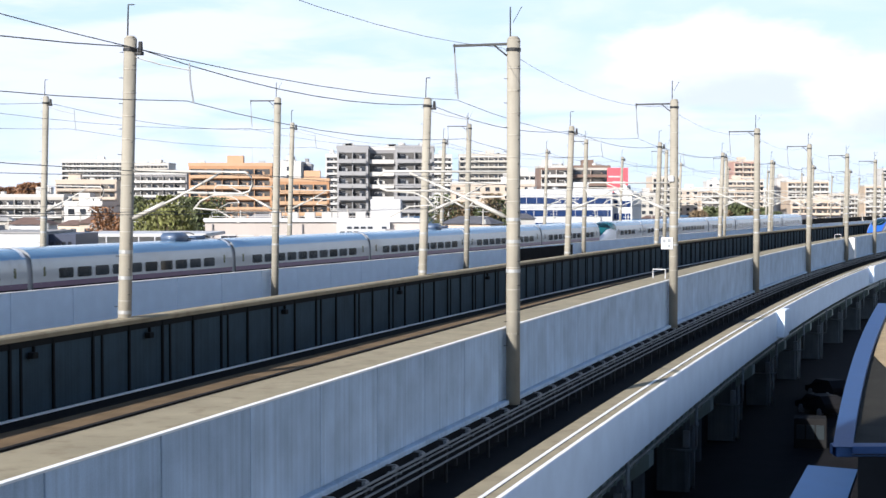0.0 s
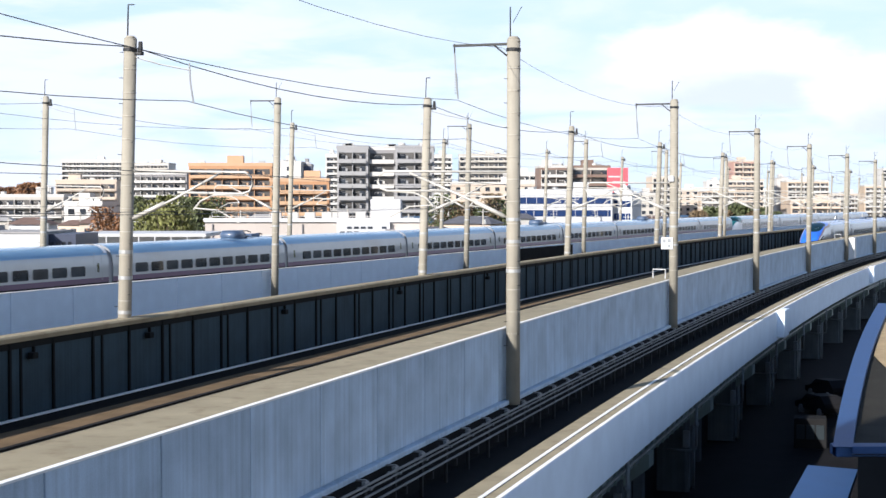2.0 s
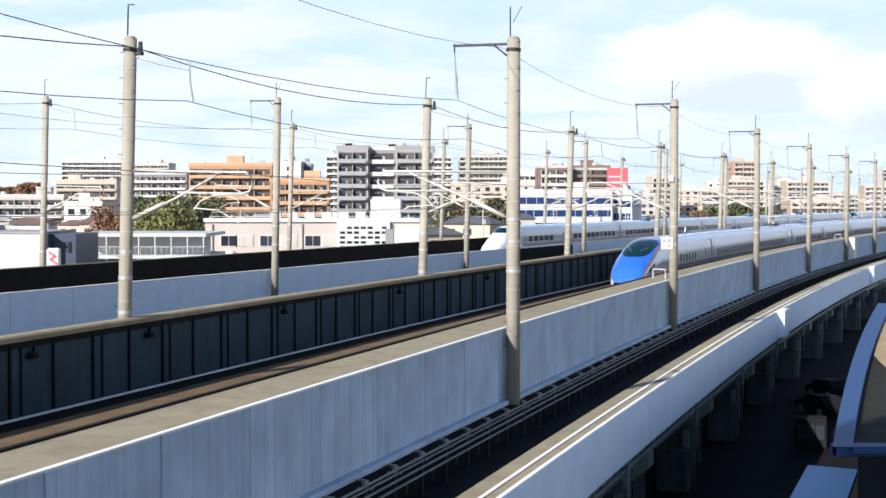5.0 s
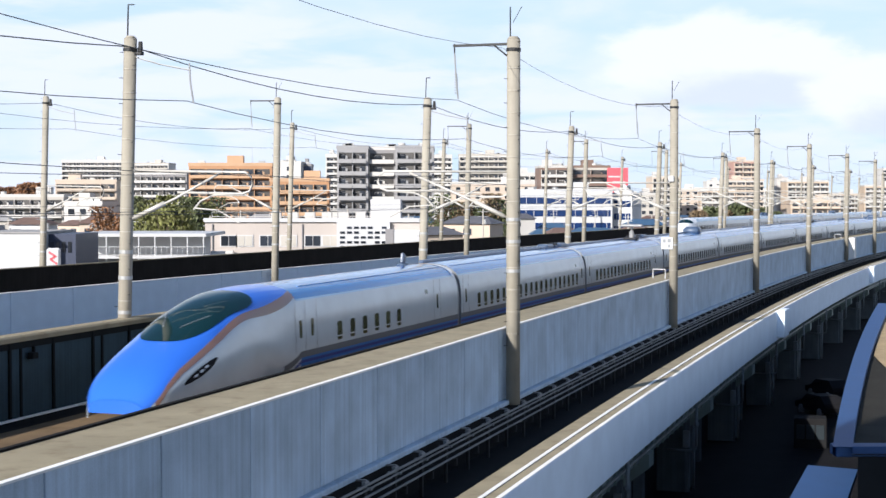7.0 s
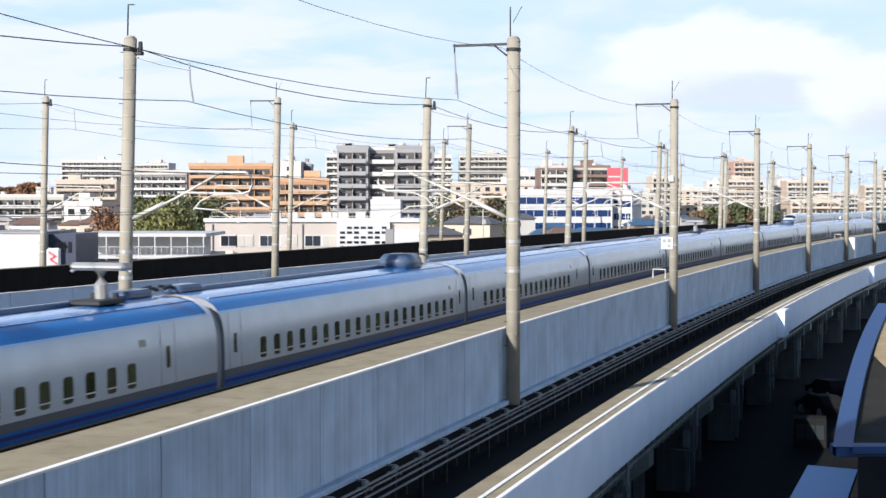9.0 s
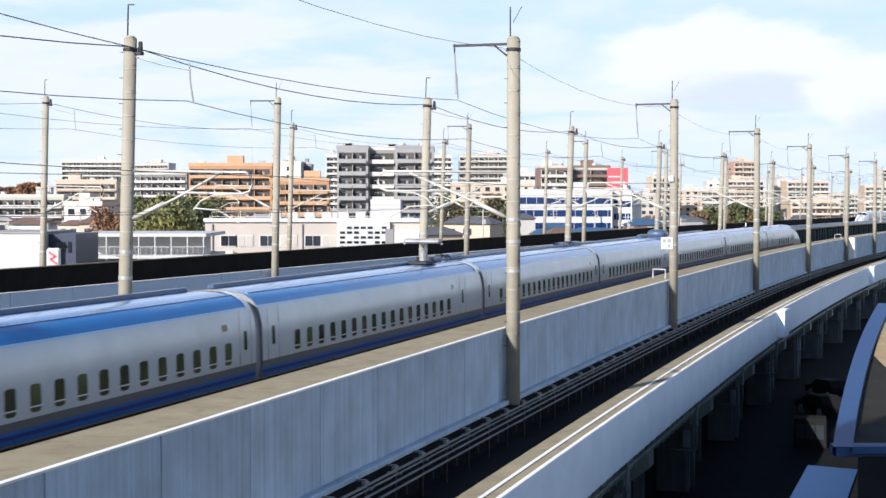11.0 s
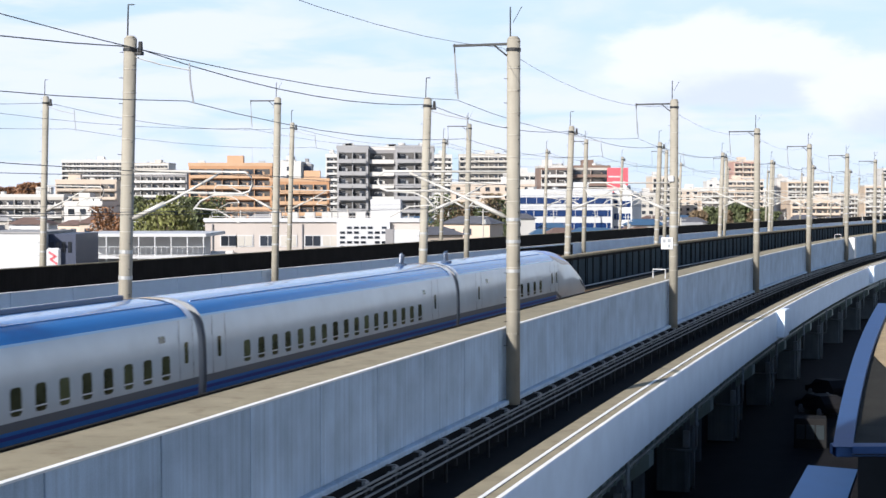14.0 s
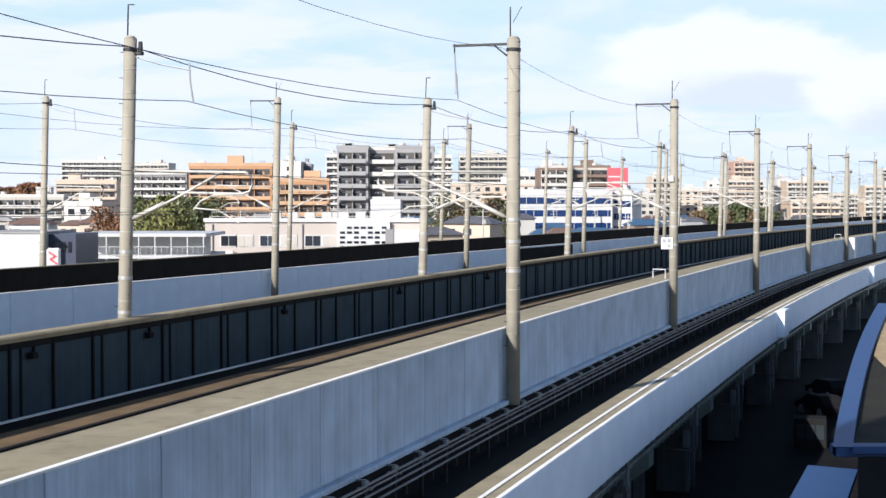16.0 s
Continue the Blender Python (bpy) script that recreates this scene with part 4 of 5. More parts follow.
def mesh_box(name, size, mat, bevel=0.0, off=(0, 0, 0)):
    bm = bmesh.new()
    box(bm, off, size, bevel=bevel)
    me = bpy.data.meshes.new(name)
    bm.to_mesh(me)
    bm.free()
    me.materials.append(mat)
    return me


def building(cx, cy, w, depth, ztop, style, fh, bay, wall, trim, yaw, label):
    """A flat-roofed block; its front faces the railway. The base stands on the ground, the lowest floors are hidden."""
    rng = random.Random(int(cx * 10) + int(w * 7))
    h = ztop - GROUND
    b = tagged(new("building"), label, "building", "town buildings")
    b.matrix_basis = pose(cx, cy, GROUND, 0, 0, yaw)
    bm = bmesh.new()
    box(bm, (0, depth / 2, h / 2), (w, depth, h))
    part("wall", bm, wall, b)
    bm = bmesh.new()
    for sx, sy, lx, ly in ((0, 0.1, w + 0.3, 0.3), (0, depth - 0.1, w + 0.3, 0.3), (-w / 2, depth / 2, 0.3, depth - 0.6), (w / 2, depth / 2, 0.3, depth - 0.6)):
        box(bm, (sx, sy, h + 0.35), (lx, ly, 0.9))
    part("roof_parapet", bm, trim, b)
    bm = bmesh.new()
    bw = min(4.5, w * 0.3)
    flat = wall in (wall_slate, wall_grey)
    box(bm, (rng.uniform(-0.25, 0.25) * w, depth * 0.55, h + (0.4 if flat else 1.5)), (bw, 4.0, 0.8 if flat else 3.0), bevel=0.05)
    part("roof_house", bm, trim, b)
    if w > 12:
        bm = bmesh.new()
        x = rng.uniform(-0.4, 0.4) * w
        rod(bm, (x, depth * 0.4, h), (x, depth * 0.4, h + rng.uniform(3, 6)), 0.06, 0.03, 5)
        part("aerial", bm, steel_grey, b)
    for k in range(rng.randint(2, 4)):
        bm = bmesh.new()
        x = rng.uniform(-0.42, 0.42) * w
        if rng.random() < 0.5:
            rod(bm, (x, depth * 0.3, h), (x, depth * 0.3, h + 1.6), 0.9, 0.9, 12)
        else:
            box(bm, (x, depth * 0.25, h + 0.7), (1.8, 1.4, 1.5), bevel=0.05)
        part("roof_tank", bm, wall_white if k % 2 else steel_grey, b)
    nf = int((h - 0.6) / fh)
    nb = max(1, int(round((w - 0.8) / bay)))
    bw = (w - 0.8) / nb
    lowest = max(0, nf - 9)
    if style == "office":
        me = mesh_box("window_band", (bw - 0.15, 0.12, fh * 0.5), band_navy)
        me2 = mesh_box("mullion", (0.12, 0.16, fh * 0.5), trim)
        for f in range(lowest, nf):
            z = h - 0.7 - (nf - f - 0.5) * fh
            for k in range(nb):
                share("window_band", me, b, Matrix.Translation((-w / 2 + 0.4 + (k + 0.5) * bw, -0.03, z)))
            for k in range(int(w / 3)):
                share("mullion", me2, b, Matrix.Translation((-w / 2 + 1.2 + k * 3.0 + rng.uniform(-0.6, 0.6), -0.07, z)))
    elif style == "balcony":
        # Flat dark panels on the wall stand for the shade inside the balconies.
        rec = mesh_box("recess", (bw - 0.35, 0.1, fh * 0.72), recess_shade)
        win = mesh_box("window", (bw * 0.36, 0.1, fh * 0.6), pane_dark)
        bm = bmesh.new()
        box(bm, (0, -0.6, 0), (bw - 0.1, 1.2, 0.16))
        box(bm, (0, -1.17, fh * 0.16), (bw - 0.1, 0.1, fh * 0.30))
        box(bm, (-bw / 2 + 0.08, -0.62, fh * 0.42), (0.12, 1.16, fh * 0.9))
        box(bm, (bw * 0.3, -0.5, 0.45), (0.8, 0.35, 0.6))
        box(bm, (-bw * 0.12, -1.0, fh * 0.62), (bw * 0.35, 0.05, 0.05))
        box(bm, (bw * 0.08, -0.8, fh * 0.45), (0.5, 0.03, 0.7))
        bal = bpy.data.meshes.new("balcony")
        bm.to_mesh(bal)
        bm.free()
        bal.materials.append(trim)
        for f in range(lowest, nf):
            z = h - 0.5 - (nf - f) * fh
            for k in range(nb):
                x = -w / 2 + 0.4 + (k + 0.5) * bw
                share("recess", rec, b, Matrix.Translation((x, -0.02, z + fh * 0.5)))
                share("window", win, b, Matrix.Translation((x + bw * (0.2 if k % 2 else -0.18), -0.06, z + fh * 0.45)))
                share("balcony", bal, b, Matrix.Translation((x, 0, z + 0.08)))
    else:
        win = mesh_box("window", (min(1.7, bw * 0.55), 0.12, fh * 0.48), pane_dark)
        sill = mesh_box("sill", (min(1.9, bw * 0.62), 0.25, 0.1), trim)
        for f in range(lowest, nf):
            z = h - 0.6 - (nf - f - 0.55) * fh
            for k in range(nb):
                x = -w / 2 + 0.4 + (k + 0.5) * bw
                share("window", win, b, Matrix.Translation((x, -0.03, z)))
                share("sill", sill, b, Matrix.Translation((x, -0.1, z - fh * 0.27)))
    return b


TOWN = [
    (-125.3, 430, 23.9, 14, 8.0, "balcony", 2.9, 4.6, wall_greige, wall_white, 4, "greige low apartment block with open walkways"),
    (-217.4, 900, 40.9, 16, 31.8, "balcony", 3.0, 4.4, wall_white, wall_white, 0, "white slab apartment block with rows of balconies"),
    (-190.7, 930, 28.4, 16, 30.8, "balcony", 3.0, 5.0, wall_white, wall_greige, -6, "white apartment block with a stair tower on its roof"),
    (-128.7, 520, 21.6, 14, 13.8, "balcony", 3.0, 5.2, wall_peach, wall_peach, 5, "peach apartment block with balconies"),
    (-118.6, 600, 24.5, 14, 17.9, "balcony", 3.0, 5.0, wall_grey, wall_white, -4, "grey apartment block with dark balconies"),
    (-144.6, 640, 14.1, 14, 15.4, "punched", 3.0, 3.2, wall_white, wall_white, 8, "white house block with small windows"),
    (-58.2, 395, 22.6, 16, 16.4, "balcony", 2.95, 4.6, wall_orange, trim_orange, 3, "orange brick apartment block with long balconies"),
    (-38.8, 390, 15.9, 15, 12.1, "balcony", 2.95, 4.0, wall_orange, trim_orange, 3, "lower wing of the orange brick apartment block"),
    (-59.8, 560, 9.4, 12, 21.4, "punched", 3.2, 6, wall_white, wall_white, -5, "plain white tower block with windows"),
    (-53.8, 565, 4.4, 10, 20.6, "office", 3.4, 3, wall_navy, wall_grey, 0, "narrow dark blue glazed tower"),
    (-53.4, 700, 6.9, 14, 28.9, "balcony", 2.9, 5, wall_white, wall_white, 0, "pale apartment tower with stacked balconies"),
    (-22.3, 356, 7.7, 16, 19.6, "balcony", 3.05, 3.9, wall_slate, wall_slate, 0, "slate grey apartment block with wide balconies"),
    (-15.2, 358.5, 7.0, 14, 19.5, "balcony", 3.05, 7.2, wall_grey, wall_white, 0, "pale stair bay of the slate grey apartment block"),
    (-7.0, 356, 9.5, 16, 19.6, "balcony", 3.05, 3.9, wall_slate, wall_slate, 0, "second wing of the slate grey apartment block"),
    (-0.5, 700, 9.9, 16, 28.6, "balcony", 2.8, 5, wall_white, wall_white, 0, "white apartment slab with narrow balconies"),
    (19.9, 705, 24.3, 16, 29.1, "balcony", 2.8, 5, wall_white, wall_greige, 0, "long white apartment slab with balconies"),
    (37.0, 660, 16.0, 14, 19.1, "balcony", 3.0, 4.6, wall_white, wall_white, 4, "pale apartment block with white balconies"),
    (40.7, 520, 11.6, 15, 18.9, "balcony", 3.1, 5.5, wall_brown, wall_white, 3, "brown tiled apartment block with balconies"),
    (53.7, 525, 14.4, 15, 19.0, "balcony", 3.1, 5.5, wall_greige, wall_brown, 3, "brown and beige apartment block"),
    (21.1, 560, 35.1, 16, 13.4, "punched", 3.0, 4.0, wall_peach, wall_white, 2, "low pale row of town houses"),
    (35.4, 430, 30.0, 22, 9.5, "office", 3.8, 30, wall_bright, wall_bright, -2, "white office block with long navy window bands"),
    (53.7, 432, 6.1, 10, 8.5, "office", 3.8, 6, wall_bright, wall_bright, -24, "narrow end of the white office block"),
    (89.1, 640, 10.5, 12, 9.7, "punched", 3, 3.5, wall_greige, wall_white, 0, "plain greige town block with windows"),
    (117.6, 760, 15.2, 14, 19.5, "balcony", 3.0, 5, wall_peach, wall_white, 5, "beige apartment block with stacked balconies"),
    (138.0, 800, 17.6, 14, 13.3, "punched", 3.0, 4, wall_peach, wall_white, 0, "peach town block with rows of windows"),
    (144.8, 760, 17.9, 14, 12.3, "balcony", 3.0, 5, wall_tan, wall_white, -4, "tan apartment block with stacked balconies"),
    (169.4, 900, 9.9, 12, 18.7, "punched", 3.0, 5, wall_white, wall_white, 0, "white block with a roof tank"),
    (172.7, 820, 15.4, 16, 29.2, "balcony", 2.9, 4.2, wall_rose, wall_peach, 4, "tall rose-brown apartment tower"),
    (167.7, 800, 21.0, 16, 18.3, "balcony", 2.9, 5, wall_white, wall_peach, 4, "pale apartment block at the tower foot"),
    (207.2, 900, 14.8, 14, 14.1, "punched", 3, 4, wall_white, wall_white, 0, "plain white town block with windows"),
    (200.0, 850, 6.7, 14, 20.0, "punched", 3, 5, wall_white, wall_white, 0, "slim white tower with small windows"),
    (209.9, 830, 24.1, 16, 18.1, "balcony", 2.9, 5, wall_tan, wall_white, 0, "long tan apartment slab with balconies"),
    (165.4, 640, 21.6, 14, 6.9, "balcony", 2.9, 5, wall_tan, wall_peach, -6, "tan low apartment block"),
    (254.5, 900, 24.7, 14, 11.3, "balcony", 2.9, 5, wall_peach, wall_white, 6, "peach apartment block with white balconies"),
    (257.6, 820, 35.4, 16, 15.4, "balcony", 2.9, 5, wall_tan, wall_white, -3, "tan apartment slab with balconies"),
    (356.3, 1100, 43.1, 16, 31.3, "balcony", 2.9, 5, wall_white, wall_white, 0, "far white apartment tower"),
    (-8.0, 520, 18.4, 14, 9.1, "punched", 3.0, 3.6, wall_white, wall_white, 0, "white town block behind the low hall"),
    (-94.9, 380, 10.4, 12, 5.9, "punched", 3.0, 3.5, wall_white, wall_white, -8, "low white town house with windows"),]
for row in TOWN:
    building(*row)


def house(x, y, w, depth, eave, ridge, wall, roof, yaw):
    b = tagged(new("house"), "small town house with a pitched roof among others", "house", "small town houses")
    b.matrix_basis = pose(x, y, GROUND, 0, 0, yaw)
    h, r = eave - GROUND, ridge - GROUND
    bm = bmesh.new()
    box(bm, (0, 0, h / 2), (w, depth, h))
    part("wall", bm, wall, b)
    bm = bmesh.new()
    e = 0.5
    v = [bm.verts.new(p) for p in ((-w / 2 - e, -depth / 2 - e, h), (w / 2 + e, -depth / 2 - e, h), (w / 2 + e, depth / 2 + e, h), (-w / 2 - e, depth / 2 + e, h),
                                   (-w / 2 + w * 0.2, 0, r), (w / 2 - w * 0.2, 0, r))]
    for f in ((0, 1, 5, 4), (2, 3, 4, 5), (1, 2, 5), (3, 0, 4), (3, 2, 1, 0)):
        bm.faces.new([v[i] for i in f])
    part("roof", bm, roof, b)
    win = mesh_box("window", (1.5, 0.1, 1.1), pane_dark)
    for z in (h - 1.4, h - 4.2):
        for k in range(max(1, int(w / 3.2))):
            share("window", win, b, Matrix.Translation((-w / 2 + 1.6 + k * 3.1, -depth / 2 - 0.03, z)))


def small_houses():
    rng = random.Random(5)
    walls = (wall_white, wall_white, wall_greige, wall_peach, wall_bright, wall_tan)
    roofs = (roof_tile_slate, roof_tile_brown, roof_tile_blue, roof_tile_slate, roof_grey)
    for i in range(150):
        y = rng.uniform(210, 640)
        t = rng.uniform(-0.34, 0.34)
        if -0.17 < t < -0.02 and y < 345 or 0.03 < t < 0.15 and 380 < y < 470:
            continue
        if min(math.hypot(t * y - a, y - b) for a, b in zip(FAR.x[::8], FAR.y[::8])) < 22 or y < float(np.interp(t * y, FAR.x, FAR.y)):
            continue
        top = 6.53 - y * rng.uniform(0.008, 0.019)
        house(t * y, y, rng.uniform(6, 10), rng.uniform(5, 8), top - 1.3, top, rng.choice(walls), rng.choice(roofs), rng.uniform(-30, 30))


small_houses()


def utility_poles():
    """Slim street poles with cross arms between the houses."""
    rng = random.Random(9)
    for i in range(26):
        y = rng.uniform(175, 330)
        t = -0.30 + i * 0.0235 + rng.uniform(-0.006, 0.006)
        if min(math.hypot(t * y - a, y - b) for a, b in zip(FAR.x[::8], FAR.y[::8])) < 12 or y < float(np.interp(t * y, FAR.x, FAR.y)):
            y += 210
        p = tagged(new("utility_pole"), "slim pale street pole with cross arms", "utility pole", "street poles in the town")
        p.matrix_basis = pose(t * y, y, GROUND, 0, 0, rng.uniform(-40, 40))
        h = 6.53 - y * rng.uniform(0.004, 0.012) - GROUND
        bm = bmesh.new()
        rod(bm, (0, 0, 0), (0, 0, h), 0.17, 0.11, 8)
        part("shaft", bm, wall_greige, p)
        for z in (0.5, 1.3):
            bm = bmesh.new()
            box(bm, (0, 0, h - z), (1.9, 0.1, 0.1))
            part("cross_arm", bm, steel_grey, p)
        bm = bmesh.new()
        rod(bm, (0.35, 0, h - 2.6), (0.35, 0, h - 1.8), 0.24, 0.24, 10)
        part("transformer", bm, steel_grey, p)


utility_poles()


def low_hall():
    """The long pale two-storey hall beyond the black wall, with its roof house."""
    b = tagged(new("hall"), "long pale pink low hall with sliding windows and air units", "building")
    b.matrix_basis = pose(-14.9, 165, GROUND) @ Matrix.Scale(1.32, 4)
    h = 10.13
    bm = bmesh.new()
    box(bm, (0, 7, h / 2), (18.7, 14, h))
    part("wall", bm, wall_pink, b)
    bm = bmesh.new()
    box(bm, (0, -0.06, h + 0.05), (18.9, 0.3, 0.34))
    part("roof_edge", bm, wall_bright, b)
    win = plate_mesh("pane", 0.62, 0.86, 0.02, 0.03, pane_dark)
    lite = plate_mesh("pane", 0.62, 0.86, 0.02, 0.03, wall_greige)
    face = Matrix.Rotation(-math.pi / 2, 4, "Z")
    for k, x in enumerate((-7.3, -5.9, -3.9, -2.1, 0.0, 1.5)):
        fr = mesh_box("window_frame", (1.5, 0.08, 1.0), wall_bright)
        share("window_frame", fr, b, Matrix.Translation((x, -0.03, h - 1.75)))
        for s in (-1, 1):
            share("pane", win if (k + s) % 2 else lite, b, Matrix.Translation((x + s * 0.34, -0.07, h - 1.75)) @ face)
    for x in (-7.4, 6.0 - 8.3):
        bm = bmesh.new()
        box(bm, (x, -0.5, h - 2.95), (1.2, 0.5, 0.75), bevel=0.04)
        part("air_unit", bm, wall_white, b, "outdoor air-conditioning unit")
    for x in (-8.7, 2.3, -0.9):
        bm = bmesh.new()
        rod(bm, (x, -0.1, 0), (x, -0.1, h - 0.3), 0.07)
        part("drainpipe", bm, wall_grey, b)
    # louvred screen of blocks on the front
    bm = bmesh.new()
    box(bm, (4.4, -0.35, h - 1.7), (4.6, 0.3, 3.2))
    part("screen_wall", bm, wall_bright, b, "bright screen wall")
    slot = mesh_box("slot", (0.42, 0.06, 0.2), pane_dark)
    for r in range(6):
        for c in range(7):
            if (r * 7 + c) % 5:
                share("slot", slot, b, Matrix.Translation((2.6 + c * 0.6, -0.52, h - 0.6 - r * 0.42)))
    bm = bmesh.new()
    box(bm, (7.9, -0.6, h / 2 - 0.4), (2.9, 1.4, h - 0.8), bevel=0.04)
    part("side_wing", bm, wall_bright, b)
    bm = bmesh.new()
    box(bm, (6.7, -1.33, h - 2.0), (0.7, 0.08, 2.6))
    part("recess", bm, wall_grey, b)
    bm = bmesh.new()
    box(bm, (6.2, 5, h + 0.9), (2.7, 4, 1.9), bevel=0.05)
    part("roof_house", bm, wall_bright, b, "white plant house on the roof")
    for i in range(6):
        bm = bmesh.new()
        x = -3.5 + i * 1.5
        box(bm, (x, 3, h + 0.4), (0.9, 0.6, 0.6), bevel=0.05)
        part("roof_unit", bm, wall_white, b)
    bm = bmesh.new()
    for z in (0.35, 0.75):
        tube(bm, [(-8.8, 0.4, h + z), (5, 0.4, h + z)], 0.025, 4)
    for i in range(12):
        rod(bm, (-8.8 + i * 1.25, 0.4, h), (-8.8 + i * 1.25, 0.4, h + 0.75), 0.025, n=4)
    part("roof_rail", bm, wall_white, b, "white roof railing")


low_hall()


def parking_deck():
    d = tagged(new("parking_deck"), "white two-level parking deck with slim posts", "parking deck")
    d.matrix_basis = pose(-28.5, 135, GROUND)
    for z, m in ((3.4 - GROUND, wall_bright), (1.35 - GROUND, wall_bright)):
        bm = bmesh.new()
        box(bm, (0, 6, z), (12.6, 12, 0.32), bevel=0.02)
        part("slab", bm, m, d)
    for i in range(9):
        bm = bmesh.new()
        rod(bm, (-6.1 + i * 1.52, 0.1, 0), (-6.1 + i * 1.52, 0.1, 3.3 - GROUND), 0.07)
        part("post", bm, wall_bright, d)
    for i in range(26):
        bm = bmesh.new()
        rod(bm, (-6.2 + i * 0.49, 0.0, 1.4 - GROUND), (-6.2 + i * 0.49, 0.0, 2.3 - GROUND), 0.025, n=4)
        part("baluster", bm, wall_bright, d)
    bm = bmesh.new()
    tube(bm, [(-6.3, 0, 2.3 - GROUND), (6.3, 0, 2.3 - GROUND)], 0.04, 5)
    part("handrail", bm, wall_bright, d)
    bm = bmesh.new()
    box(bm, (0, 3.2, 1.5 - GROUND), (12.4, 0.2, 3.7), bevel=0.0)
    part("back_wall", bm, wall_bright, d)
    bm = bmesh.new()
    box(bm, (0, 1.0, 0.3 - GROUND), (11.8, 0.2, 1.1))
    part("blue_sheet", bm, roof_tile_blue, d, "blue sheet cladding")


parking_deck()


def yard():
    b = tagged(new("warehouse"), "plain bright white warehouse wall", "building")
    b.matrix_basis = pose(-36.1, 120, GROUND)
    h = 3.9 - GROUND
    bm = bmesh.new()
    box(bm, (0, 5, h / 2), (5.4, 10, h), bevel=0.03)
    part("wall", bm, wall_bright, b)
    bm = bmesh.new()
    box(bm, (0, 5, h + 0.06), (5.6, 10.2, 0.14))
    part("roof", bm, roof_grey, b)
    t = tagged(new("shed"), "dark navy clad shed beside the white warehouse", "building")
    t.matrix_basis = pose(-32.3, 122, GROUND)
    bm = bmesh.new()
    box(bm, (0, 4, h / 2 - 0.05), (2.4, 8, h - 0.1))
    part("wall", bm, wall_navy, t)
    for x in (-0.8, -0.3, 0.2, 0.7):
        bm = bmesh.new()
        box(bm, (x, -0.03, h - 1.2), (0.28, 0.08, 0.9))
        part("window", bm, pane_dark, t)
    s = tagged(new("shop_sign"), "white roadside sign board with a red emblem", "sign")
    s.matrix_basis = pose(-31.9, 118, GROUND)
    bm = bmesh.new()
    box(bm, (0, 0, 10.9), (1.15, 0.35, 1.7), bevel=0.15)
    box(bm, (0, 0, 5), (0.25, 0.2, 10.2))
    part("board", bm, wall_bright, s)
    bm = bmesh.new()
    for x, z, r in ((-0.08, 11.25, 0.6), (0.0, 10.95, -0.5), (0.08, 10.62, 0.6)):
        box(bm, (x, -0.19, z), (0.62, 0.03, 0.16), Matrix.Rotation(r, 4, "Y"))
    part("emblem", bm, red_sign, s, "red emblem of slanting bars")
    r = tagged(new("rooftop_sign"), "tall red advertising board with pale bars on a roof", "sign")
    r.matrix_basis = pose(60.5, 500, 0)
    bm = bmesh.new()
    box(bm, (0, 0, 13.6), (7.2, 0.6, 9.4))
    part("board", bm, red_sign, r)
    bm = bmesh.new()
    box(bm, (0, 0.5, 0.5), (5, 0.4, 19))
    part("frame", bm, steel_grey, r)
    for x, z, w, h in ((0.4, 13.2, 4.6, 0.8), (-1.2, 15.2, 4.0, 0.5), (-0.6, 10.6, 3.4, 0.7), (1.9, 11.9, 1.6, 1.5)):
        bm = bmesh.new()
        box(bm, (x, -0.33, z), (w, 0.06, h))
        part("bar", bm, wall_bright, r)


yard()

# ---------------------------------------------------------------- trees
bark = material("bark", (0.10, 0.075, 0.055), 0.9, var=0.3, bump=0.5)
leaf_green = material("green_leaves", (0.15, 0.155, 0.045), 0.7, var=0.4, island=0.5)
leaf_dark = material("dark_green_leaves", (0.085, 0.10, 0.04), 0.7, var=0.4, island=0.5)
leaf_rust = material("rust_leaves", (0.22, 0.11, 0.05), 0.7, var=0.4, island=0.4)
leaf_brown = material("brown_leaves", (0.14, 0.10, 0.055), 0.7, var=0.4, island=0.5)


def tree(x, y, top, spread, leaves, label, seed, leaf=0.24, count=1700):
    rng = random.Random(seed)
    h = top - GROUND
    t = tagged(new("tree"), label, "tree", "town trees")
    t.matrix_basis = pose(x, y, GROUND, 0, 0, rng.uniform(0, 360))
    bm = bmesh.new()
    rod(bm, (0, 0, 0), (0.1, 0, h * 0.55), 0.28, 0.16, 8)
    tips = []
    for i in range(14):
        a, zz = rng.uniform(0, 6.3), h * rng.uniform(0.35, 0.85)
        e = Vector((math.cos(a) * spread * rng.uniform(0.3, 0.75), math.sin(a) * spread * rng.uniform(0.3, 0.75), min(h * 0.97, zz + h * rng.uniform(0.05, 0.2))))
        rod(bm, (0, 0, zz * 0.85), e, 0.08, 0.02, 5)
        tips.append(e)
    tips.append(Vector((0, 0, h * 0.93)))
    part("trunk", bm, bark, t)
    verts, faces = [], []
    for i in range(count):
        c = rng.choice(tips) + Vector((rng.gauss(0, 0.3) * spread * 0.6, rng.gauss(0, 0.3) * spread * 0.6, rng.gauss(0, 0.09) * h))
        c.z = min(c.z, h)
        q = Euler((rng.uniform(0, 6.3), rng.uniform(0, 6.3), rng.uniform(0, 6.3))).to_matrix()
        s = leaf * rng.uniform(0.6, 1.5)
        n = len(verts)
        verts += [tuple(c + q @ Vector(p)) for p in ((-s, 0, 0), (0, -s * 0.6, s * 0.1), (s, 0, 0), (0, s * 0.6, s * 0.1))]
        faces.append((n, n + 1, n + 2, n + 3))
    me = bpy.data.meshes.new("crown")
    me.from_pydata(verts, [], faces)
    me.materials.append(leaves)
    cr = new("crown", me)
    cr.parent = t


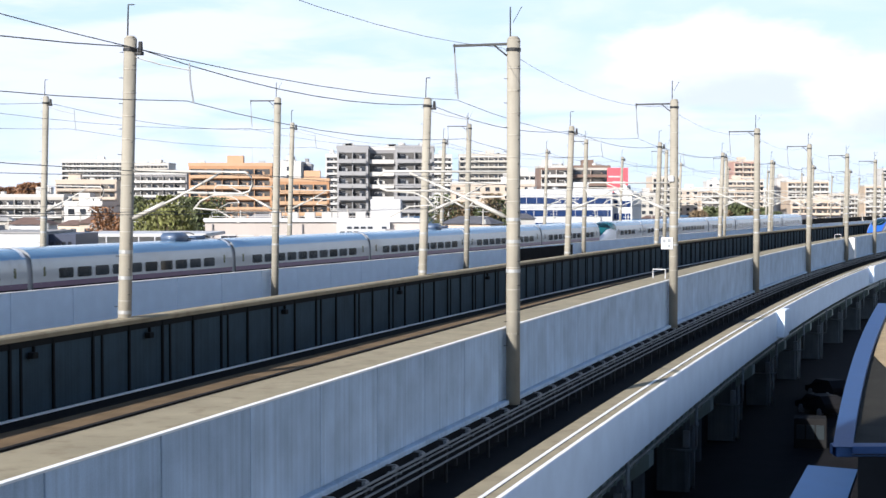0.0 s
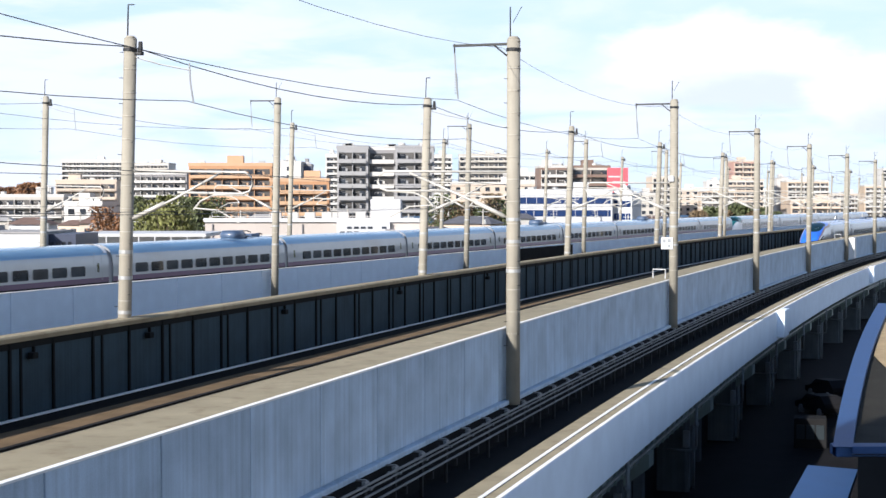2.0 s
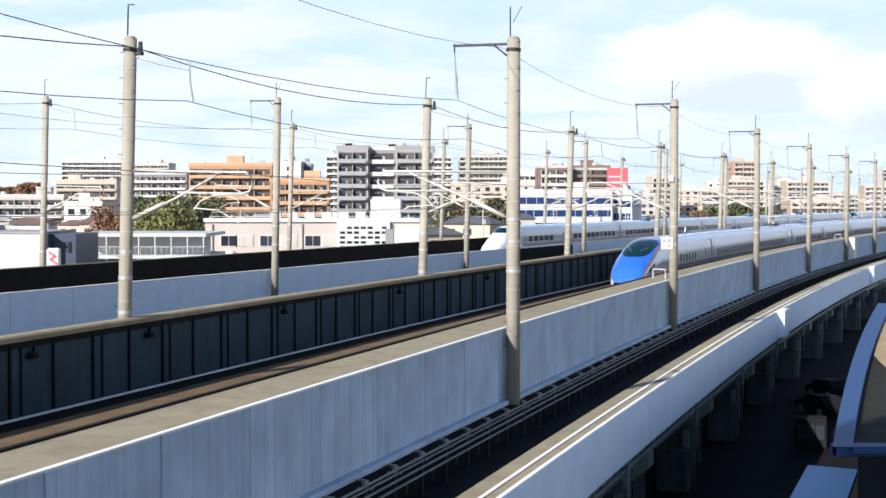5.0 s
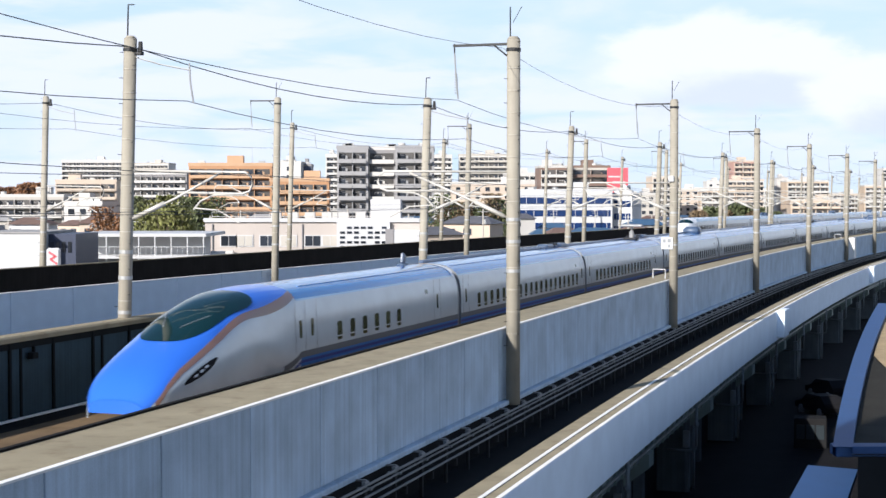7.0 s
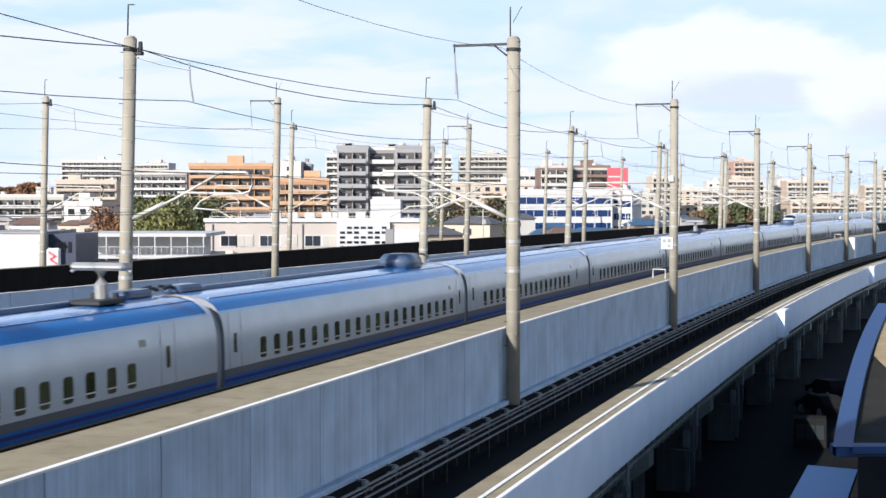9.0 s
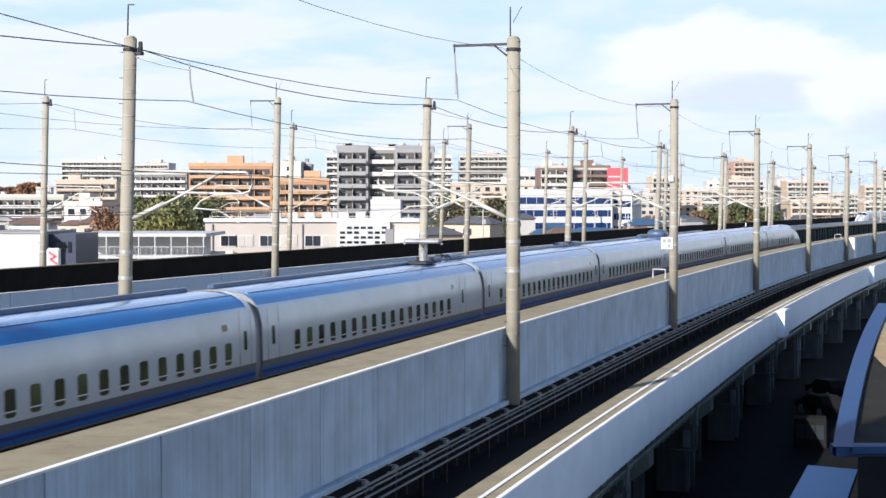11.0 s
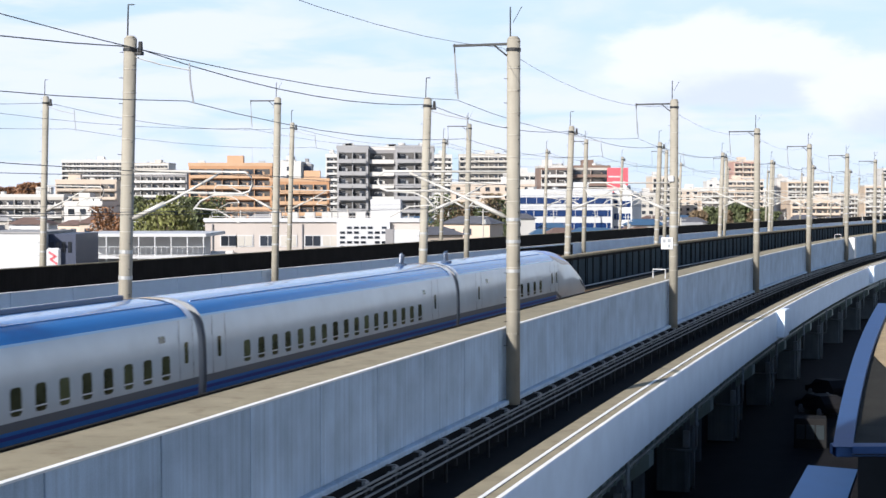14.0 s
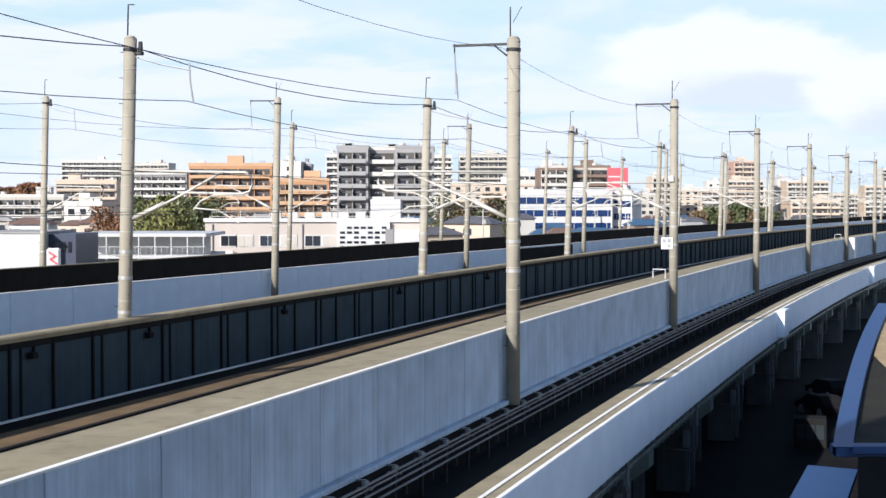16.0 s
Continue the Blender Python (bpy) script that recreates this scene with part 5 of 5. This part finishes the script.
def grove():
    rng = random.Random(11)
    for i in range(13):
        y = rng.uniform(195, 240)
        px = -0.213 + i * 0.0042 + rng.uniform(-0.002, 0.002)
        tree(px * y, y, 6.53 + y * rng.uniform(-0.006, 0.004), 2.3, leaf_green if i % 3 else leaf_dark, "leafy green tree in the town grove", 20 + i)
    for i, u in enumerate((-0.237, -0.230, -0.224)):
        tree(u * 215, 215, 6.53 - 215 * (0.004 + 0.004 * i), 2.2, leaf_rust, "rust-brown autumn tree beside the green grove", 40 + i, count=1000)
    for i in range(7):
        u = -0.003 + i * 0.0072
        tree(u * 270, 270, 6.53 + 270 * rng.uniform(-0.004, 0.008), 2.6, leaf_brown if i % 2 else leaf_dark, "brown-green tree between the blocks", 60 + i)
    for i in range(9):
        u = 0.178 + i * 0.006
        tree(u * 440, 440, 6.53 - 440 * rng.uniform(0.002, 0.008), 3.2, leaf_dark if i % 3 else leaf_brown, "dark tree before the tan blocks", 80 + i, leaf=0.6)
    for i in range(4):
        u = -0.302 + i * 0.006
        tree(u * 700, 700, 6.53 + 700 * rng.uniform(0.006, 0.014), 6.0, leaf_rust, "large rust-brown tree far off", 100 + i, leaf=1.0, count=900)


grove()

# ---------------------------------------------------------------- building below the camera's side
rim_metal = material("blue_roof_rim", (0.018, 0.062, 0.18), 0.6, 0.0, var=0.1)
roof_turf = material("dry_turf", (0.34, 0.25, 0.13), 0.95, var=0.35, bump=0.7, grain=25, scale=0.8)
roof_shade = material("painted_roof_shade", (0.03, 0.028, 0.022), 0.9, spec=0.1, var=0.3, bump=0.5)
rim_dim = material("glazing_dimmed_for_shade", (0.02, 0.028, 0.034), 0.5, var=0.2, spec=0.2)
shade_clad = material("cladding_dark_for_shade", (0.016, 0.018, 0.02), 0.6, var=0.25, spec=0.1)


def rim_line(t, inset=0.0):
    """The plan of the curved roof edge: t from its near corner (0) to its far end (1)."""
    a, b, c = Vector((12.8, 47.1, 0)), Vector((22.35, 79.1, 0)), Vector((34.5, 114.0, 0))
    p = a * (1 - t) ** 2 + b * 2 * t * (1 - t) + c * t * t
    d = (b - a) * 2 * (1 - t) + (c - b) * 2 * t
    n = Vector((d.y, -d.x, 0)).normalized()
    return p + n * inset


def museum():
    z0 = -1.5
    m = tagged(new("roof_building"), "low building with a curved metal roof rim and dry turf roof", "building")
    N = 28
    bm = bmesh.new()
    rows = []
    for i in range(N + 1):
        t = i / N
        o, q = rim_line(t), rim_line(t, 0.62 + 0.45 * t)
        rows.append([bm.verts.new((o.x, o.y, z0 - 0.35)), bm.verts.new((o.x, o.y, z0)), bm.verts.new((q.x, q.y, z0)), bm.verts.new((q.x, q.y, z0 - 0.25))])
    for a, b in zip(rows, rows[1:]):
        for j in range(3):
            bm.faces.new((a[j], a[j + 1], b[j + 1], b[j]))
    part("rim", bm, rim_metal, m, "blue-grey metal roof rim", smooth=False)
    bm = bmesh.new()
    box(bm, (22.6, 47.45, z0 - 0.174), (19.4, 0.75, 0.344), bevel=0.02)
    part("rim", bm, rim_metal, m, "blue-grey metal roof rim")
    # Dark roof surface painted in place of the shadow over the turf.
    bm = bmesh.new()
    vs = [bm.verts.new((*rim_line(i / N, 0.6).xy, z0 - 0.24)) for i in range(N + 1)]
    vs += [bm.verts.new((60, 114, z0 - 0.24)), bm.verts.new((60, 47.4, z0 - 0.24))]
    bm.faces.new(vs)
    part("roof", bm, roof_shade, m, "dark roof strip painting the shadow beside the turf")
    bm = bmesh.new()
    # The turf's near edge is cut along that shadow's diagonal.
    lo = [bm.verts.new((*rim_line(i / N, 0.95 + 2.6 * max(0.0, 0.46 - i / N) / 0.3).xy, z0 - 0.2)) for i in range(2, N + 1)]
    hi = [bm.verts.new((*rim_line(i / N, 4.9).xy, z0 + 0.15)) for i in range(2, N + 1)]
    far_ = [bm.verts.new((*(rim_line(i / N, 4.9).xy + Vector((20, -2))), z0 + 0.8)) for i in range(2, N + 1)]
    for a, b in ((lo, hi), (hi, far_)):
        for i in range(len(a) - 1):
            bm.faces.new((a[i], a[i + 1], b[i + 1], b[i]))
    part("turf", bm, roof_turf, m, "sunlit dry tan turf")
    # The wall's colour carries the deep shade below the rim.
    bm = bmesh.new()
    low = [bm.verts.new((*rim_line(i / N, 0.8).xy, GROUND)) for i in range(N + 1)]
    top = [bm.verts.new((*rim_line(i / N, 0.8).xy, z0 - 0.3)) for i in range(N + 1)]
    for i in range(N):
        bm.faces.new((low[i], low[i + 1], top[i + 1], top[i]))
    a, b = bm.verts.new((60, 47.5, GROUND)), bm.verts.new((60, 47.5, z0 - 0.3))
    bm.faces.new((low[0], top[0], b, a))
    part("wall", bm, shade_clad, m, "wall cladding coloured near black for shade")
    bm = bmesh.new()
    box(bm, (23, 47.4, -2.45), (18, 0.12, 0.12))
    part("ledge", bm, rim_metal, m)
    for x in (14.0, 15.3, 17.4, 19.5):
        bm = bmesh.new()
        box(bm, (x, 47.3, -5.4), (0.14, 0.3, 5.2))
        part("mullion", bm, steel_dark, m)
    c = tagged(new("canopy"), "flat blue-grey metal canopy roof in shade", "canopy")
    bm = bmesh.new()
    v = [bm.verts.new(p) for p in ((11.9, 50.5, -4.5), (14.05, 50.5, -4.5), (17.1, 59.1, -4.5), (15.3, 60.1, -4.5))]
    f = bm.faces.new(v)
    g = bmesh.ops.extrude_face_region(bm, geom=[f])
    bmesh.ops.translate(bm, verts=[e for e in g["geom"] if isinstance(e, bmesh.types.BMVert)], vec=(0, 0, -0.25))
    part("roof_panel", bm, rim_metal, c)
    for x, y in ((12.4, 51.2), (13.9, 51.2), (15.6, 59.2), (16.6, 58.6)):
        bm = bmesh.new()
        rod(bm, (x, y, GROUND), (x, y, -4.7), 0.08)
        part("post", bm, steel_dark, c)
    # unseen block added behind the camera to throw shade on the low roof
    r = tagged(new("view_block"), "unseen tall concrete block added behind the viewpoint to cast shade", "building")
    bm = bmesh.new()
    box(bm, (-11.5, -13, 17.5), (28.0, 20, 53.0))
    part("wall", bm, concrete, r)


museum()


def vehicle(x, y, rz, paint_mat, label):
    v = tagged(new("car"), label, "car", "parked cars")
    v.matrix_basis = pose(x, y, GROUND, 0, 0, rz)
    bm = bmesh.new()
    prof = [(-2.1, 0.35), (2.1, 0.35), (2.15, 0.75), (1.3, 0.95), (0.7, 1.45), (-1.2, 1.5), (-2.0, 1.0), (-2.15, 0.7)]
    rows = [[bm.verts.new((x2 * (1 if abs(z) < 1.2 else 0.86), y2, z)) for y2, z in prof] for x2 in (-0.85, 0.85)]
    for i in range(len(prof)):
        j = (i + 1) % len(prof)
        bm.faces.new((rows[0][i], rows[0][j], rows[1][j], rows[1][i]))
    bm.faces.new(rows[0])
    bm.faces.new(rows[1][::-1])
    part("body", bm, paint_mat, v)
    for sx in (-0.78, 0.78):
        for sy in (-1.3, 1.3):
            bm = bmesh.new()
            rod(bm, (sx - 0.1, sy, 0.32), (sx + 0.1, sy, 0.32), 0.32, n=14)
            part("wheel", bm, rubber, v)
    bm = bmesh.new()
    box(bm, (0, 1.0, 1.2), (1.35, 0.05, 0.42), Matrix.Rotation(radians(40), 4, "X"))
    part("windscreen", bm, glass, v)


vehicle(27.6, 105, 16, under, "dark parked car in deep shade")
vehicle(30.6, 114, 16, under, "black parked car in deep shade")


def kiosk():
    k = tagged(new("kiosk"), "small booth coloured dark for shade, with window panels", "booth")
    k.matrix_basis = pose(23.3, 91.0, GROUND, 0, 0, -14)
    # Booth and panes are near black in place of shade falling on them.
    bm = bmesh.new()
    box(bm, (0, 0, 0.95), (2.0, 1.6, 1.9), bevel=0.05)
    part("wall", bm, shade_dark, k)
    for x in (-0.6, 0, 0.6):
        bm = bmesh.new()
        box(bm, (x, -0.82, 1.05), (0.5, 0.06, 0.9))
        part("window", bm, rim_dim, k)


kiosk()

# ---------------------------------------------------------------- small things on the viaduct


def lineside():
    s = tagged(new("notice_board"), "white notice board with dark lettering strapped to a mast", "sign")
    s.matrix_basis = NEAR.m(37.0, 5.95, 4.05) @ Matrix.Rotation(radians(-18), 4, "Z")
    bm = bmesh.new()
    box(bm, (-0.28, -0.3, 0), (0.8, 0.04, 0.72), bevel=0.01)
    part("board", bm, wall_bright, s)
    for x, z, w, h in ((-0.45, 0.14, 0.2, 0.2), (-0.12, 0.16, 0.22, 0.22), (-0.12, -0.16, 0.16, 0.2)):
        bm = bmesh.new()
        box(bm, (x, -0.325, z), (w, 0.012, h))
        part("bar", bm, rubber, s)
    lamp = tagged(new("mast_box"), "small white box clamped to a mast", "box")
    lamp.matrix_basis = NEAR.m(37.0, 5.9, 7.9)
    bm = bmesh.new()
    box(bm, (-0.05, -0.3, 0), (0.32, 0.16, 0.36), bevel=0.03)
    part("case", bm, wall_bright, lamp)
    for st in (41.0, 144.5):
        r = tagged(new("handrail"), "white tube handrail on the walkway by a mast", "handrail")
        r.matrix_basis = NEAR.m(st, 5.0, 1.77)
        bm = bmesh.new()
        tube(bm, [(-0.1, -1.0, 0.0), (-0.1, -1.0, 0.55), (-0.95, -0.6, 0.55), (-0.95, -0.6, 0.0)], 0.045, 6)
        part("rail", bm, wall_bright, r)
        bm = bmesh.new()
        rod(bm, (0.2, 1.3, 0.0), (0.2, 1.3, 1.2), 0.05)
        part("post", bm, wall_bright, r)
    c = tagged(new("equipment_case"), "white equipment case fixed outside the parapet", "cabinet")
    c.matrix_basis = NEAR.m(146.0, 5.62, -1.0)
    bm = bmesh.new()
    box(bm, (0.38, 0, 1.5), (0.76, 1.9, 2.7), bevel=0.05)
    part("case", bm, concrete_cap, c)
    # A long flat black panel on the parapet's face.
    g = tagged(new("refuge_opening"), "long black panel on the second viaduct's parapet", "recess")
    g.matrix_basis = FAR.m(105.5, 4.37, 0)
    bm = bmesh.new()
    box(bm, (0.06, 0, -0.9), (0.12, 23.0, 4.3))
    part("panel", bm, black_wall, g)


lineside()

# ---------------------------------------------------------------- movement


def car_pose(way, tip, ahead, length, flip=False):
    """The pose of a car whose rear face towards -s lies ahead metres beyond the train's tip."""
    c = tip + ahead + length / 2
    a, b = way.at(c - 8.0, -1.69), way.at(c + 8.0, -1.69)
    d = b - a
    m = Matrix.Translation((a + b) / 2) @ Matrix.Rotation(-math.atan2(d.x, d.y), 4, "Z")
    return m @ TURN if flip else m


BLUE_T = [0, 1, 2, 3, 4, 6.5, 7.0, 7.5, 8.0, 8.5, 9.0, 11.5, 12.0, 12.5, 13.0, 13.5, 14.0, 14.5, 15.0, 16.0]
BLUE_TIP = [218.2, 189.0, 158.8, 127.2, 92.8, 5.4, -13.0, -31.7, -50.3, -68.7, -87.0, -176.9, -194.3, -211.7, -229.1, -246.2, -263.2, -280.0, -296.7, -329.6]
END = 27.4          # metres from the nose's tip to the first coupling
WHITE_T = [0, 1.5, 3.0, 3.5, 4.2, 6.3, 8.0, 12.0, 16.0]
WHITE_TIP = [-107.0, -44.0, 17.6, 38.3, 68.3, 161.0, 237.0, 415.0, 593.0]


def smooth_through(ts, vs, t):
    """A smooth curve through the timed places, by slopes taken over their neighbours."""
    ts, vs = np.array(ts, float), np.array(vs, float)
    g = np.gradient(vs, ts)
    i = int(min(max(np.searchsorted(ts, t) - 1, 0), len(ts) - 2))
    h = ts[i + 1] - ts[i]
    u = (t - ts[i]) / h
    return float((2 * u ** 3 - 3 * u ** 2 + 1) * vs[i] + (u ** 3 - 2 * u ** 2 + u) * h * g[i] + (-2 * u ** 3 + 3 * u ** 2) * vs[i + 1] + (u ** 3 - u ** 2) * h * g[i + 1])


def motions():
    times = [i * 0.5 for i in range(33)]
    for k, car in enumerate(BLUE_CARS):
        walk(car, [(t, car_pose(NEAR, smooth_through(BLUE_T, BLUE_TIP, t), END + 25.0 * (k - 1) if k else 0.0, 25.0 if k else 29.8, k == 11)) for t in times])
    for k, car in enumerate(WHITE_CARS):
        walk(car, [(t, car_pose(FAR, smooth_through(WHITE_T, WHITE_TIP, t), 25.0 * k, 25.0)) for t in times])
    for k, car in enumerate(FRONT_CARS):
        walk(car, [(t, car_pose(FAR, smooth_through(WHITE_T, WHITE_TIP, t), 250.6 + 21.4 * k, 21.4)) for t in times])


motions()
